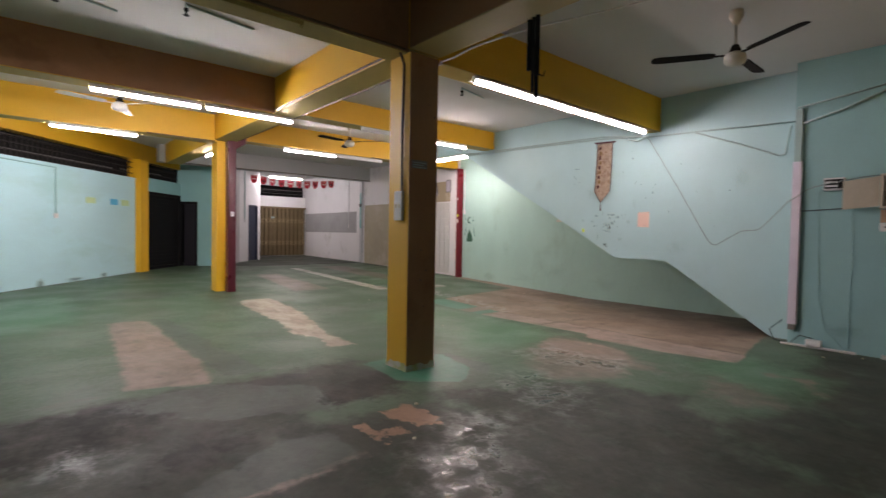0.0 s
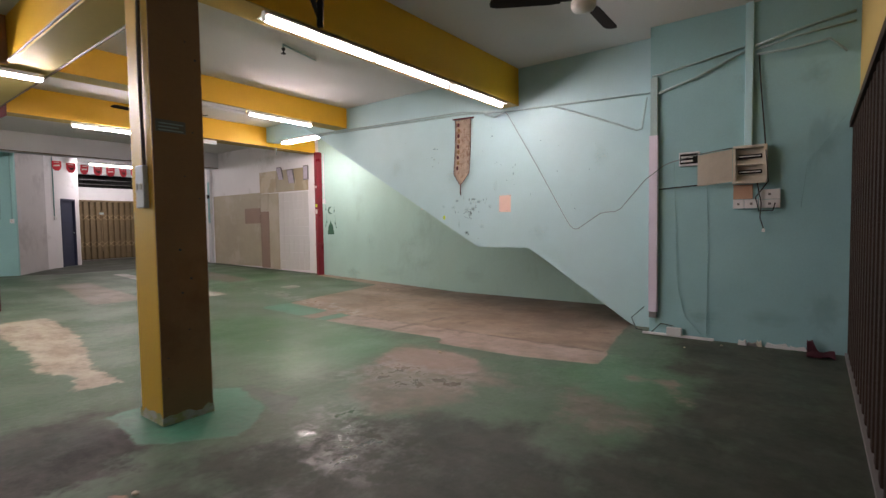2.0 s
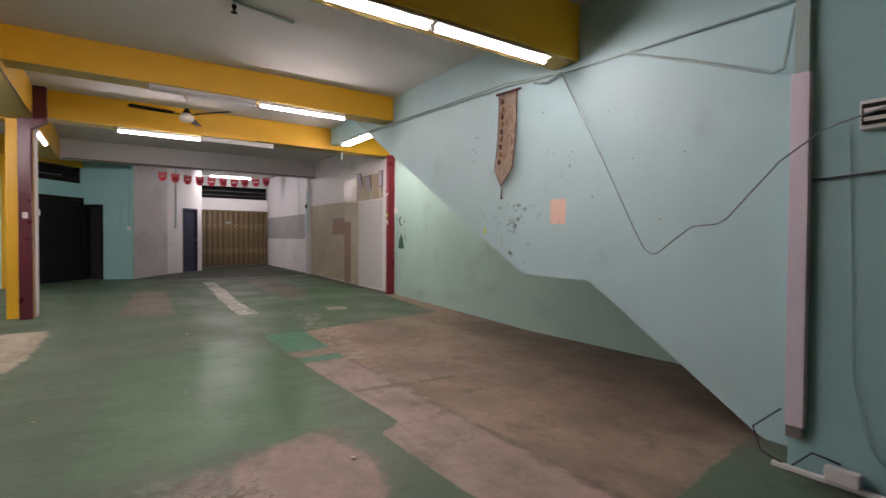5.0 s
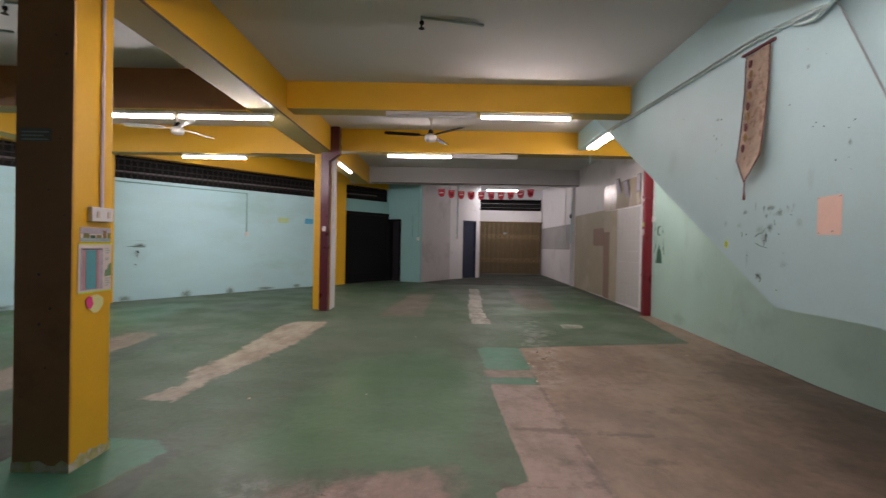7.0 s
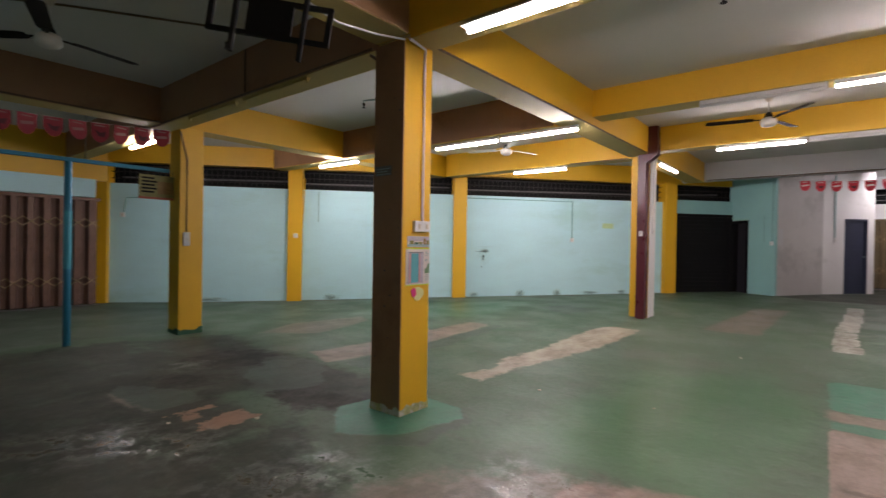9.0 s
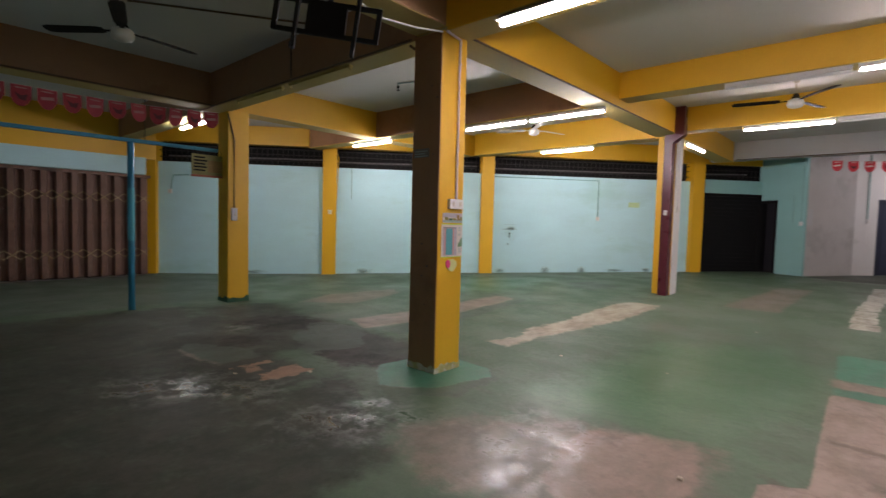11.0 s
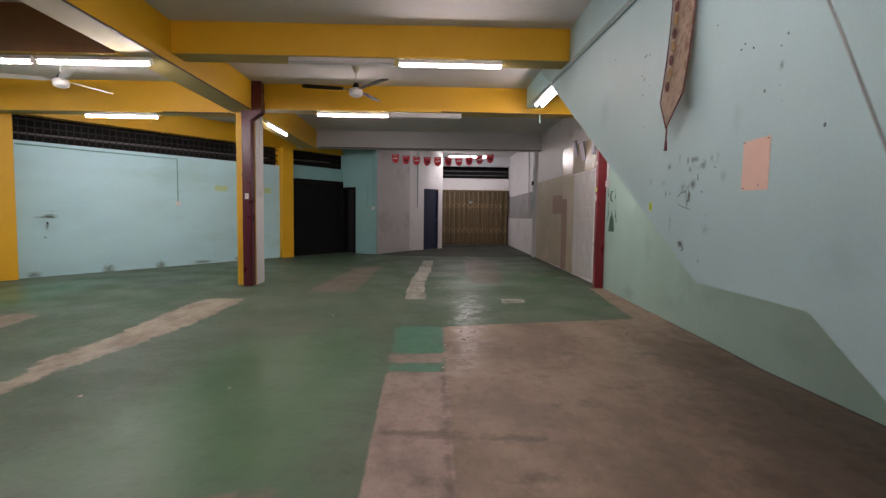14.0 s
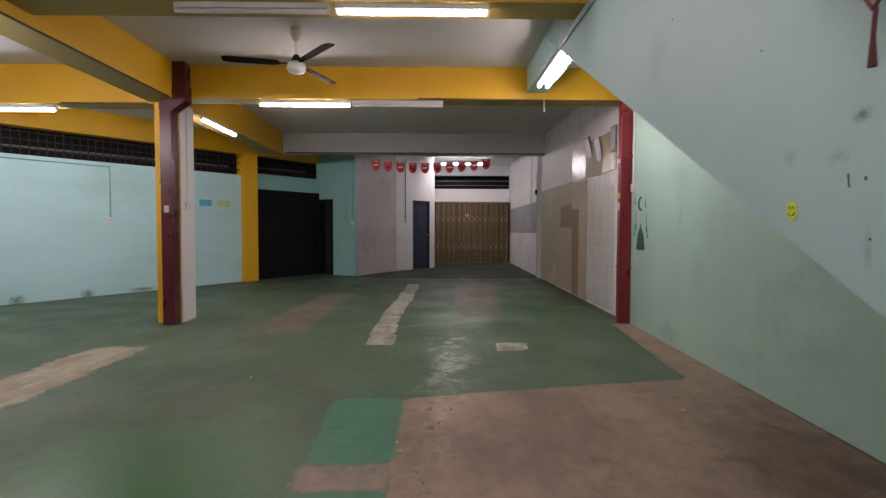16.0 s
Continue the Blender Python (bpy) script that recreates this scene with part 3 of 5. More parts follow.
def floor_material():
    m = bpy.data.materials.new("painted_floor")
    m.use_nodes = True
    nt = m.node_tree
    bs = nt.nodes["Principled BSDF"]
    tc = nt.nodes.new("ShaderNodeTexCoord")

    def nz(scale, detail=5.0, rough=0.6, stretch=(1, 1, 1), off=0.0):
        mp = nt.nodes.new("ShaderNodeMapping")
        mp.inputs["Scale"].default_value = stretch
        mp.inputs["Location"].default_value = (off, off * 0.7, 0)
        nt.links.new(tc.outputs["Object"], mp.inputs[0])
        n = nt.nodes.new("ShaderNodeTexNoise")
        n.inputs["Scale"].default_value, n.inputs["Detail"].default_value, n.inputs["Roughness"].default_value = scale, detail, rough
        nt.links.new(mp.outputs[0], n.inputs["Vector"])
        return n.outputs[0]

    def ramp(v, a, b, lo=0.0, hi=1.0):
        r = nt.nodes.new("ShaderNodeMapRange")
        r.interpolation_type = "SMOOTHSTEP"
        for k, x in zip((1, 2, 3, 4), (a, b, lo, hi)):
            r.inputs[k].default_value = x
        nt.links.new(v, r.inputs[0])
        return r.outputs[0]

    def op(kind, a, b):
        r = nt.nodes.new("ShaderNodeMath")
        r.operation = kind
        for k, x in enumerate((a, b)):
            if isinstance(x, (int, float)):
                r.inputs[k].default_value = x
            else:
                nt.links.new(x, r.inputs[k])
        return r.outputs[0]

    def blend(f, a, b, colour=True):
        r = nt.nodes.new("ShaderNodeMix")
        r.data_type = "RGBA" if colour else "FLOAT"
        ia, ib, o = (6, 7, 2) if colour else (2, 3, 0)
        nt.links.new(f, r.inputs[0])
        for k, x in ((ia, a), (ib, b)):
            if isinstance(x, tuple):
                r.inputs[k].default_value = (*x, 1)
            elif isinstance(x, (int, float)):
                r.inputs[k].default_value = x
            else:
                nt.links.new(x, r.inputs[k])
        return r.outputs[o]
    big, mid, fine, grit = nz(0.35), nz(1.7, 7, 0.65), nz(9.0, 6, 0.65, off=3.0), nz(60.0, 3, 0.6, off=7.0)
    streak = nz(2.2, 6, 0.65, (0.5, 1.6, 1), 11.0)
    # paint
    col = blend(ramp(big, 0.35, 0.65), (0.069, 0.119, 0.072), (0.088, 0.132, 0.089))
    col = blend(ramp(mid, 0.42, 0.75, 0, 0.6), col, (0.092, 0.098, 0.078))
    col = blend(ramp(fine, 0.45, 0.80, 0, 0.45), col, (0.043, 0.062, 0.043))
    col = blend(ramp(streak, 0.58, 0.80, 0, 0.5), col, (0.125, 0.112, 0.092))
    col = blend(ramp(grit, 0.52, 0.74, 0, 0.45), col, (0.115, 0.140, 0.105))
    gloss = nz(1.3, 3, 0.5, off=21.0)
    mottle = op("ADD", op("MULTIPLY", gloss, 0.7), op("MULTIPLY", nz(22.0, 4, 0.6, off=13.0), 0.3))
    rough = ramp(mottle, 0.36, 0.62, 0.62, 0.42)
    # first entry: dirty worn paint, darkened further for shade and light falloff
    spec = {"dull_shaded": ((0.052, 0.049, 0.040), (0.026, 0.029, 0.023), 0.60, 0.45, 0.16, 0.88), "fresh": ((0.052, 0.142, 0.060), (0.064, 0.142, 0.072), 0.32, 0.5, 0.25, 0.75),
            "bare": ((0.300, 0.222, 0.168), (0.168, 0.122, 0.092), 0.5, 0.06, 0.015, 0.97), "pink": ((0.320, 0.232, 0.200), (0.215, 0.165, 0.138), 0.52, 0.13, 0.04, 0.78),
            "damp": ((0.012, 0.012, 0.010), (0.062, 0.055, 0.049), 0.66, 0.42, 0.10, 0.95), "slab": ((0.330, 0.248, 0.215), (0.210, 0.163, 0.136), 0.5, 0.025, 0.012, 0.95), "teal": ((0.052, 0.198, 0.125), (0.064, 0.165, 0.112), 0.42, 0.075, 0.02, 0.88),
            "cream": ((0.42, 0.37, 0.295), (0.26, 0.205, 0.155), 0.55, 0.16, 0.035, 0.88), "white": ((0.52, 0.51, 0.46), (0.23, 0.205, 0.165), 0.5, 0.03, 0.012, 0.88),
            "sand": ((0.36, 0.215, 0.145), (0.27, 0.165, 0.115), 0.6, 0.14, 0.012, 0.97), "seam": ((0.07, 0.05, 0.04), (0.10, 0.075, 0.06), 0.5, 0.12, 0.03, 0.6)}
    spec["worn"] = ((0.205, 0.165, 0.138), (0.118, 0.102, 0.082), 0.5, 0.42, 0.15, 0.85)
    spec["beige"] = ((0.215, 0.175, 0.145), (0.140, 0.125, 0.100), 0.5, 0.10, 0.05, 0.78)
    spec["dark_bare"] = ((0.150, 0.110, 0.084), (0.080, 0.058, 0.045), 0.52, 0.55, 0.35, 0.78)
    spec["old"] = ((0.070, 0.095, 0.077), (0.052, 0.064, 0.052), 0.48, 0.16, 0.03, 0.75)
    stains = ramp(nz(2.3, 7, 0.7, off=31.0), 0.54, 0.72, 0, 0.6)
    height = op("MULTIPLY", grit, 0.15)
    height = op("ADD", height, op("MULTIPLY", fine, 0.5))
    order = ["dull_shaded", "fresh", "old", "worn"] + [z for z in ZONES if z not in ("dull_shaded", "fresh", "old", "worn", "shine")]
    for k, z in enumerate(order):
        c1, c2, ro, amp, soft, full = spec[z]
        at = nt.nodes.new("ShaderNodeAttribute")
        at.attribute_name = z
        n1 = nz(2.6 + 0.3 * k, 8, 0.68, off=5.0 * k)
        edge = op("ADD", at.outputs["Fac"], op("MULTIPLY", op("SUBTRACT", n1, 0.5), amp * 2))
        mask = ramp(edge, -soft, soft, 0, full)
        if z in ("pink", "dull_shaded", "white"):
            mask = op("MULTIPLY", mask, ramp(nz(4.0, 8, 0.7, off=2.0 + 3.0 * k), 0.28, 0.52, 0.6, 1.0))
        tone = blend(ramp(nz(1.1 if z == "bare" else 3.5, 8, 0.7, (1.0, 0.55, 1), 9.0 + k), 0.36, 0.66), c1, c2)
        tone = blend(ramp(fine, 0.45, 0.82, 0, 0.5), tone, tuple(v * 0.6 for v in c2))
        if z in ("bare", "slab", "pink", "teal", "worn", "cream"):
            tone = blend(stains, tone, tuple(v * 0.42 for v in c2))
        tone = blend(ramp(grit, 0.55, 0.75, 0, 0.25), tone, tuple(min(1, v * 1.25) for v in c1))
        col = blend(mask, col, tone)
        rough = blend(mask, rough, op("ADD", ramp(mottle, 0.36, 0.62, 0.06, -0.06), ro), False)
        if z != "damp" and z != "fresh":
            height = op("SUBTRACT", height, op("MULTIPLY", mask, 0.25))
    # trodden patches polished to a wet-looking gloss
    at = nt.nodes.new("ShaderNodeAttribute")
    at.attribute_name = "shine"
    edge = op("ADD", at.outputs["Fac"], op("MULTIPLY", op("SUBTRACT", nz(3.2, 8, 0.7, off=41.0), 0.5), 1.1))
    polish = ramp(edge, -0.16, 0.26)
    polish = op("MULTIPLY", polish, ramp(nz(5.5, 7, 0.7, off=47.0), 0.42, 0.58, 0.0, 1.0))
    rough = blend(polish, rough, 0.23, False)
    nt.links.new(blend(polish, 0.2, 0.6, False), bs.inputs["Specular IOR Level"])
    height = op("ADD", height, op("MULTIPLY", op("MULTIPLY", polish, nz(13.0, 2, 0.45, off=51.0)), 0.13))
    nt.links.new(col, bs.inputs["Base Color"])
    nt.links.new(rough, bs.inputs["Roughness"])
    bp = nt.nodes.new("ShaderNodeBump")
    bp.inputs["Strength"].default_value, bp.inputs["Distance"].default_value = 0.75, 0.008
    nt.links.new(height, bp.inputs["Height"])
    nt.links.new(bp.outputs[0], bs.inputs["Normal"])
    return m


me.materials.append(floor_material())
for p in me.polygons:
    p.use_smooth = True
tagged(new("floor", me), "worn green painted concrete floor with bare brown and pink patches", "floor", "", "structure")

# ---- lamps ----
def batten(m, lit=True, lamp=LIT, flange=0.03):
    """A 1.22 m batten with one bare tube under it; runs along x, top at 0; flange is half the width of its tray, sized
    per lamp to hold back upward light.
    """
    ob = thing("tube_light", m, "white batten light with a lit bare fluorescent tube" if lit else "white batten light with an unlit tube", "light", "fluorescent lights")
    part("batten_body", prism([(-0.022, 0.0), (0.022, 0.0), (0.024, -0.03), (flange, -0.042), (flange, -0.046), (-flange, -0.046), (-flange, -0.042), (-0.024, -0.03)], -0.615, 0.615, lambda a, b, d: (d, a, b)), BATTEN, ob)
    for sx in (-1, 1):
        part("lamp_holder", box(sx * 0.605 - 0.012, sx * 0.605 + 0.012, -0.016, 0.016, -0.080, -0.044, 0.004), BATTEN, ob)
    part("tube", rod([(-0.593, 0, -0.063), (0.593, 0, -0.065)], 0.0195, 12), lamp if lit else BATTEN, ob, "glowing fluorescent tube" if lit else "dark tube", True)
    return ob


Z0 = 3.05
for x in (4.27, 5.50, 6.76):
    batten(pose(x, 3.85, 3.04), True, LIT, 0.08)
batten(pose(6.36, 7.54, 3.20), True, LIT, 0.024)
batten(pose(5.08, 7.54, 3.20), False)
batten(pose(4.78, 10.23, 3.14), True, LIT, 0.024)
batten(pose(6.03, 10.23, 3.14), False)
batten(pose(1.17, 7.19, Z0), True, LIT_COOL, 0.045)
batten(pose(2.45, 7.19, Z0), True, LIT_COOL, 0.045)
batten(pose(0.87, 10.2, Z0), True, LIT_COOL)
batten(pose(-2.07, 7.25, Z0), True, LIT_COOL)
batten(pose(-3.2, 4.1, Z0), True, LIT_COOL)
batten(pose(3.10, 11.45, 3.08, 0, 0, 90))
batten(pose(7.83, 9.05, 3.24, 0, 0, 90))
batten(pose(7.93, 9.05, 3.24, 0, 0, 90))
hung = batten(pose(7.3, 17.7, 3.38), True, LIT_COOL)
for sx in (-0.45, 0.45):
    part("suspension_rod", rod([(sx, 0, -0.005), (sx, 0, CEIL_Z - 3.38)], 0.005, 6), BATTEN, hung)

# ---- ceiling fans ----
def ceiling_fan(x, y, z, turn, blade_mat, label):
    ob = thing("ceiling_fan", pose(x, y, z, 0, 0, turn), label, "fan", "ceiling fans")
    part("motor", lathe([(0, 0.05), (0.05, 0.05), (0.09, 0.03), (0.10, 0.0), (0.10, -0.035), (0.085, -0.06), (0.05, -0.075), (0, -0.08)]), FANW, ob, "white motor housing", True)
    part("lower_cover", lathe([(0, 0.13), (0.028, 0.12), (0.055, 0.06), (0.03, 0.05), (0, 0.05)]), FANB, ob, "brown cup cover", True)
    part("rod", rod([(0, 0, 0.1), (0, 0, CEIL_Z - z - 0.02)], 0.012, 10), FANW, ob, "", True)
    part("canopy", lathe([(0, CEIL_Z - z - 0.14), (0.03, CEIL_Z - z - 0.13), (0.065, CEIL_Z - z - 0.05), (0.06, CEIL_Z - z), (0, CEIL_Z - z)]), CREAMP, ob, "cream ceiling canopy", True)
    for k in range(3):
        bm = bmesh.new()
        tilt = pose(0, 0, 0.03, 9, 0, 0)
        outline = [(0.18, -0.045), (0.24, -0.06), (0.70, -0.068), (0.755, -0.05), (0.765, 0.0), (0.75, 0.05), (0.70, 0.062), (0.24, 0.055), (0.18, 0.04)]
        lo = [bm.verts.new(tilt @ Vector((a, b, -0.003))) for a, b in outline]
        hi = [bm.verts.new(tilt @ Vector((a, b, 0.003))) for a, b in outline]
        bm.faces.new(lo[::-1])
        bm.faces.new(hi)
        for i in range(len(lo)):
            bm.faces.new((lo[i], lo[(i + 1) % len(lo)], hi[(i + 1) % len(lo)], hi[i]))
        add_box(bm, 0.07, 0.22, -0.018, 0.018, 0.02, 0.027)
        b = part("blade", bm, blade_mat, ob)
        b.matrix_local = pose(0, 0, 0, 0, 0, 120 * k)
    return ob


ceiling_fan(5.31, 1.87, 3.12, 1.7, FANB, "three-bladed ceiling fan with dark blades and white motor")
ceiling_fan(5.03, 8.95, 3.17, 71, FANB, "three-bladed ceiling fan with dark blades and white motor")
ceiling_fan(1.03, 8.62, 3.14, 74, FANW, "three-bladed white ceiling fan")
ceiling_fan(0.42, 2.06, 3.14, -18, FANB, "dusty three-bladed ceiling fan in shadow")


# ---- sprinkler heads ----
def sprinkler(x, y, run):
    ob = thing("sprinkler", pose(x, y, CEIL_Z), "small dark sprinkler head on a ceiling pipe", "sprinkler", "sprinklers")
    part("drop_pipe", rod([(0, 0, 0.0), (0, 0, -0.05)], 0.012, 8), GALV, ob)
    part("head", lathe([(0, -0.05), (0.022, -0.05), (0.022, -0.075), (0.01, -0.085), (0.01, -0.11), (0.03, -0.115), (0.03, -0.12), (0, -0.12)], 12), BLACK, ob, "black sprinkler deflector")
    part("branch_pipe", rod([(0, 0, -0.012), (run, 0.15, -0.012)], 0.012, 8), GALV, ob)


sprinkler(5.04, 5.56, 0.6)
sprinkler(1.2, 5.4, 0.7)
sprinkler(0.2, 5.9, 0.5)

# ---- television mount hung from the ceiling ----
tv = thing("tv_mount", pose(3.10, 2.58, 2.76, 0, 8, 40), "black steel television mount hanging empty from the ceiling", "mount")
bm = bmesh.new()
for a0, a1, b0, b1 in ((-0.38, -0.345, -0.11, 0.11), (0.345, 0.38, -0.11, 0.11), (-0.38, 0.38, 0.09, 0.12), (-0.38, 0.38, -0.12, -0.09), (-0.14, 0.14, -0.1, 0.1)):
    add_box(bm, a0, a1, -0.012, 0.012, b0, b1)
part("plate", bm, BLACK, tv)
for sx in (-0.2, 0.22):
    part("strut", box(sx - 0.014, sx + 0.014, -0.05, -0.014, -0.24, 0.24, 0.003), BLACK, tv)
part("pole", rod([(0, 0.03, -0.1), (0, 0.03, CEIL_Z - 2.745)], 0.02, 10), BLACK, tv, "", True)
part("hook", rod([(-0.2, -0.03, -0.23), (-0.2, -0.08, -0.25), (-0.2, -0.09, -0.21)], 0.006, 6), BLACK, tv)
tagged(part("ceiling_cable", rod([(3.11, 3.76, 3.03), (3.06, 3.5, 2.995), (3.0, 3.18, 2.985), (3.05, 2.9, 3.0), (3.25, 2.62, 3.07), (3.9, 2.2, 3.3), (4.5, 1.8, 3.55)], 0.008, 6), WPLAST, None, "", True), "thin white cable slung from the column to the ceiling", "cable")

# ---- on the near column ----
def wall_switch(x, y, z, rz, w, h, label, gangs=1, depth=0.035):
    """A surface box whose back is at the origin and whose face looks along -y before the turn."""
    ob = thing("wall_switch", pose(x, y, z, 0, 0, rz), label, "switch", "wall switches")
    part("back_box", box(-w / 2, w / 2, -depth, 0, -h / 2, h / 2, 0.006), WPLAST, ob)
    for g in range(gangs):
        c = -w / 2 + w * (g + 0.5) / gangs
        part("rocker", box(c - 0.012, c + 0.012, -depth - 0.006, -depth, -0.02, 0.02, 0.002), CREAMP, ob)
    return ob


wall_switch(2.76, 3.905, 1.60, -90, 0.12, 0.28, "tall grey switch box on the yellow column", 2)
wall_switch(3.10, 3.985, 1.545, 90, 0.19, 0.09, "white double switch on the yellow column", 2)
tagged(part("conduit", rod([(3.112, 4.0, 1.59), (3.112, 4.0, 2.9), (3.118, 4.0, 3.02), (3.15, 3.78, 3.03)], 0.012, 8), LILAC), "white conduit running up the yellow column", "conduit")
tagged(part("conduit", rod([(2.745, 3.865, 1.74), (2.74, 3.865, 2.3), (2.745, 3.855, 2.95), (2.66, 3.80, 3.02)], 0.014, 8), YCOND), "painted conduit running up the column", "conduit")
plaque = thing("column_plaque", pose(2.88, 3.768, 2.0), "small dark notice plate with faint lettering", "sign")
part("plate", box(-0.095, 0.095, -0.004, 0, -0.04, 0.04), FRAMEM, plaque)
for k in range(3):
    part("text_bar", box(-0.08, 0.08 - 0.03 * (k % 2), -0.006, -0.004, 0.012 - 0.022 * k, 0.02 - 0.022 * k), GALV, plaque)
card = thing("printed_card", pose(3.102, 3.965, 1.418, 0, 0, 90), "printed olive and white card taped to the column", "poster")
part("sheet", box(-0.135, 0.135, -0.003, 0, -0.045, 0.045), FLAGW, card)
part("sky_band", box(-0.133, 0.133, -0.0045, -0.003, 0.004, 0.043), PRINT, card, "pale violet printed sky")
part("ground_band", box(-0.133, 0.133, -0.0045, -0.003, -0.043, -0.02), GALV, card, "grey printed ground")
for a, w, h, m in ((-0.11, 0.05, 0.03, SIGNM), (-0.05, 0.04, 0.018, DGREEN), (0.0, 0.045, 0.022, SIGNM), (0.06, 0.03, 0.05, MOTIF), (0.1, 0.03, 0.035, SIGNM)):
    part("printed_block", box(a, a + w, -0.006, -0.0045, -0.022, -0.022 + h), m, card)
post = thing("notice_poster", pose(3.102, 3.962, 1.21, 0, 0, 90), "white notice poster with teal blue and pink printed panels", "poster")
part("sheet", box(-0.145, 0.145, -0.003, 0, -0.155, 0.155), FLAGW, post)
part("border", box(-0.145, 0.145, -0.005, -0.003, -0.155, -0.147), LIME, post, "lime border")
part("border", box(-0.145, 0.145, -0.005, -0.003, 0.147, 0.155), LIME, post, "lime border")
part("grey_field", box(-0.125, 0.065, -0.005, -0.003, -0.135, 0.125), PRINT, post, "grey printed field")
part("pink_stripe", box(-0.110, -0.088, -0.0065, -0.005, -0.13, 0.11), POSTERP, post, "pink stripe")
part("pink_stripe", box(0.008, 0.026, -0.0065, -0.005, -0.13, 0.11), POSTERP, post, "pink stripe")
part("blue_field", box(-0.086, 0.004, -0.0065, -0.005, -0.13, 0.11), POSTERB, post, "faded teal blue printed field")
part("title_bar", box(-0.115, 0.055, -0.0065, -0.005, 0.113, 0.121), FRAMEM, post)
part("map_print", prism([(0.085, -0.06), (0.142, -0.055), (0.142, 0.03), (0.118, 0.015), (0.108, -0.015), (0.085, -0.02)], -0.005, -0.003, lambda a, b, d: (a, d, b)), POSTERG, post, "green printed shape")
for k, (h0, w) in enumerate(((0.118, 0.03), (0.105, 0.045), (0.09, 0.035), (0.055, 0.03), (0.045, 0.025), (-0.075, 0.05), (-0.09, 0.04), (-0.105, 0.05), (-0.12, 0.03))):
    part("text_bar", box(0.088, 0.088 + w, -0.005, -0.003, h0, h0 + 0.006), GALV, post)
stk = thing("paper_sticker", pose(3.102, 3.955, 0.985, 0, 0, 90), "torn yellow and pink paper sticker", "sticker")
part("yellow_scrap", prism([(-0.03, 0.05), (0.03, 0.055), (0.08, 0.03), (0.085, -0.01), (0.04, -0.055), (0.0, -0.06), (-0.04, -0.03)], -0.003, 0, lambda a, b, d: (a, d, b)), CREAMY, stk)
part("pink_scrap", prism([(-0.075, 0.03), (-0.05, 0.05), (-0.02, 0.045), (-0.01, 0.0), (-0.03, -0.03), (-0.06, -0.02)], -0.006, -0.003, lambda a, b, d: (a, d, b)), PINKP, stk)


def ragged_band(name, x0, x1, y0, y1, z0, z1, material, label, seed):
    """A chipped band of paint round a square column."""
    rnd = random.Random(seed)
    bm = bmesh.new()
    ring = []
    for a, b in (((x0, y0), (x1, y0)), ((x1, y0), (x1, y1)), ((x1, y1), (x0, y1)), ((x0, y1), (x0, y0))):
        for k in range(8):
            ring.append((a[0] + (b[0] - a[0]) * k / 8, a[1] + (b[1] - a[1]) * k / 8))
    lo = [bm.verts.new((x, y, z0)) for x, y in ring]
    hi = [bm.verts.new((x, y, z1 * rnd.uniform(0.55, 1.15))) for x, y in ring]
    for i in range(len(ring)):
        bm.faces.new((lo[i], lo[(i + 1) % len(ring)], hi[(i + 1) % len(ring)], hi[i]))
    return structure(name, bm, material, label, "column")


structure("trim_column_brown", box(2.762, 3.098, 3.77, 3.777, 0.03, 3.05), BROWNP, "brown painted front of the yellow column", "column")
ragged_band("trim_column_base", 2.756, 3.104, 3.766, 4.119, 0.0, 0.075, WORN, "chipped yellow and grey column base", 3)
ragged_band("trim_column_base_far", -2.074, -1.716, 4.046, 4.404, -0.02, 0.09, DGREEN, "dark green painted column base", 4)
wall_switch(-1.72, 4.15, 1.42, 90, 0.09, 0.20, "grey switch box on the far column", 1)
tagged(part("conduit", rod([(-1.71, 4.15, 1.5), (-1.71, 4.15, 2.6), (-1.71, 4.05, 3.0)], 0.011, 8), YCOND), "dark conduit running up the column", "conduit")

rnd = random.Random(2)
for k in range(11):
    hx, hz = rnd.uniform(2.79, 3.07), rnd.uniform(0.25, 2.6)
    tagged(part("nail_hole", lathe([(0, 0.002), (0.005 + 0.004 * (k % 3 == 0), 0.002), (0.005, -0.001), (0, -0.001)], 8, pose(hx, 3.769, hz, 90, 0, 0)), SCUFF), "small dark nail hole in the column", "hole", "nail holes", "structure")

# ---- column with the maroon downpipe ----
dp = thing("downpipe", pose(0, 0, 0), "square maroon downpipe with an elbow on the column", "pipe")
part("lower_pipe", box(2.96, 3.115, 9.98, 10.146, 0.12, 3.0, 0.012), MAROON, dp)
part("elbow", prism([(2.96, 2.95), (3.115, 2.93), (3.30, 3.06), (3.30, 3.25), (3.13, 3.25), (3.12, 3.17), (2.96, 3.07)], 9.978, 10.148, lambda a, b, d: (a, d, b)), MAROON, dp)
part("upper_pipe", box(3.125, 3.295, 9.985, 10.142, 3.2, CEIL_Z, 0.012), MAROON, dp)
part("bracket", box(2.955, 3.12, 9.972, 9.98, 2.0, 2.03), MAROON, dp)
structure("trim_column_white", box(3.125, 3.139, 10.152, 10.51, 0.1, 3.08), WHITE, "white painted side of the column", "column")
wall_switch(3.139, 10.3, 1.72, 90, 0.10, 0.10, "white switch on the column", 1)
wall_switch(3.04, 9.98, 1.66, 0, 0.06, 0.09, "small white switch on the downpipe", 1, 0.02)
tagged(part("conduit", rod([(3.15, 10.3, 1.77), (3.15, 10.3, 3.0)], 0.01, 8), WPLAST), "white conduit on the column side", "conduit")

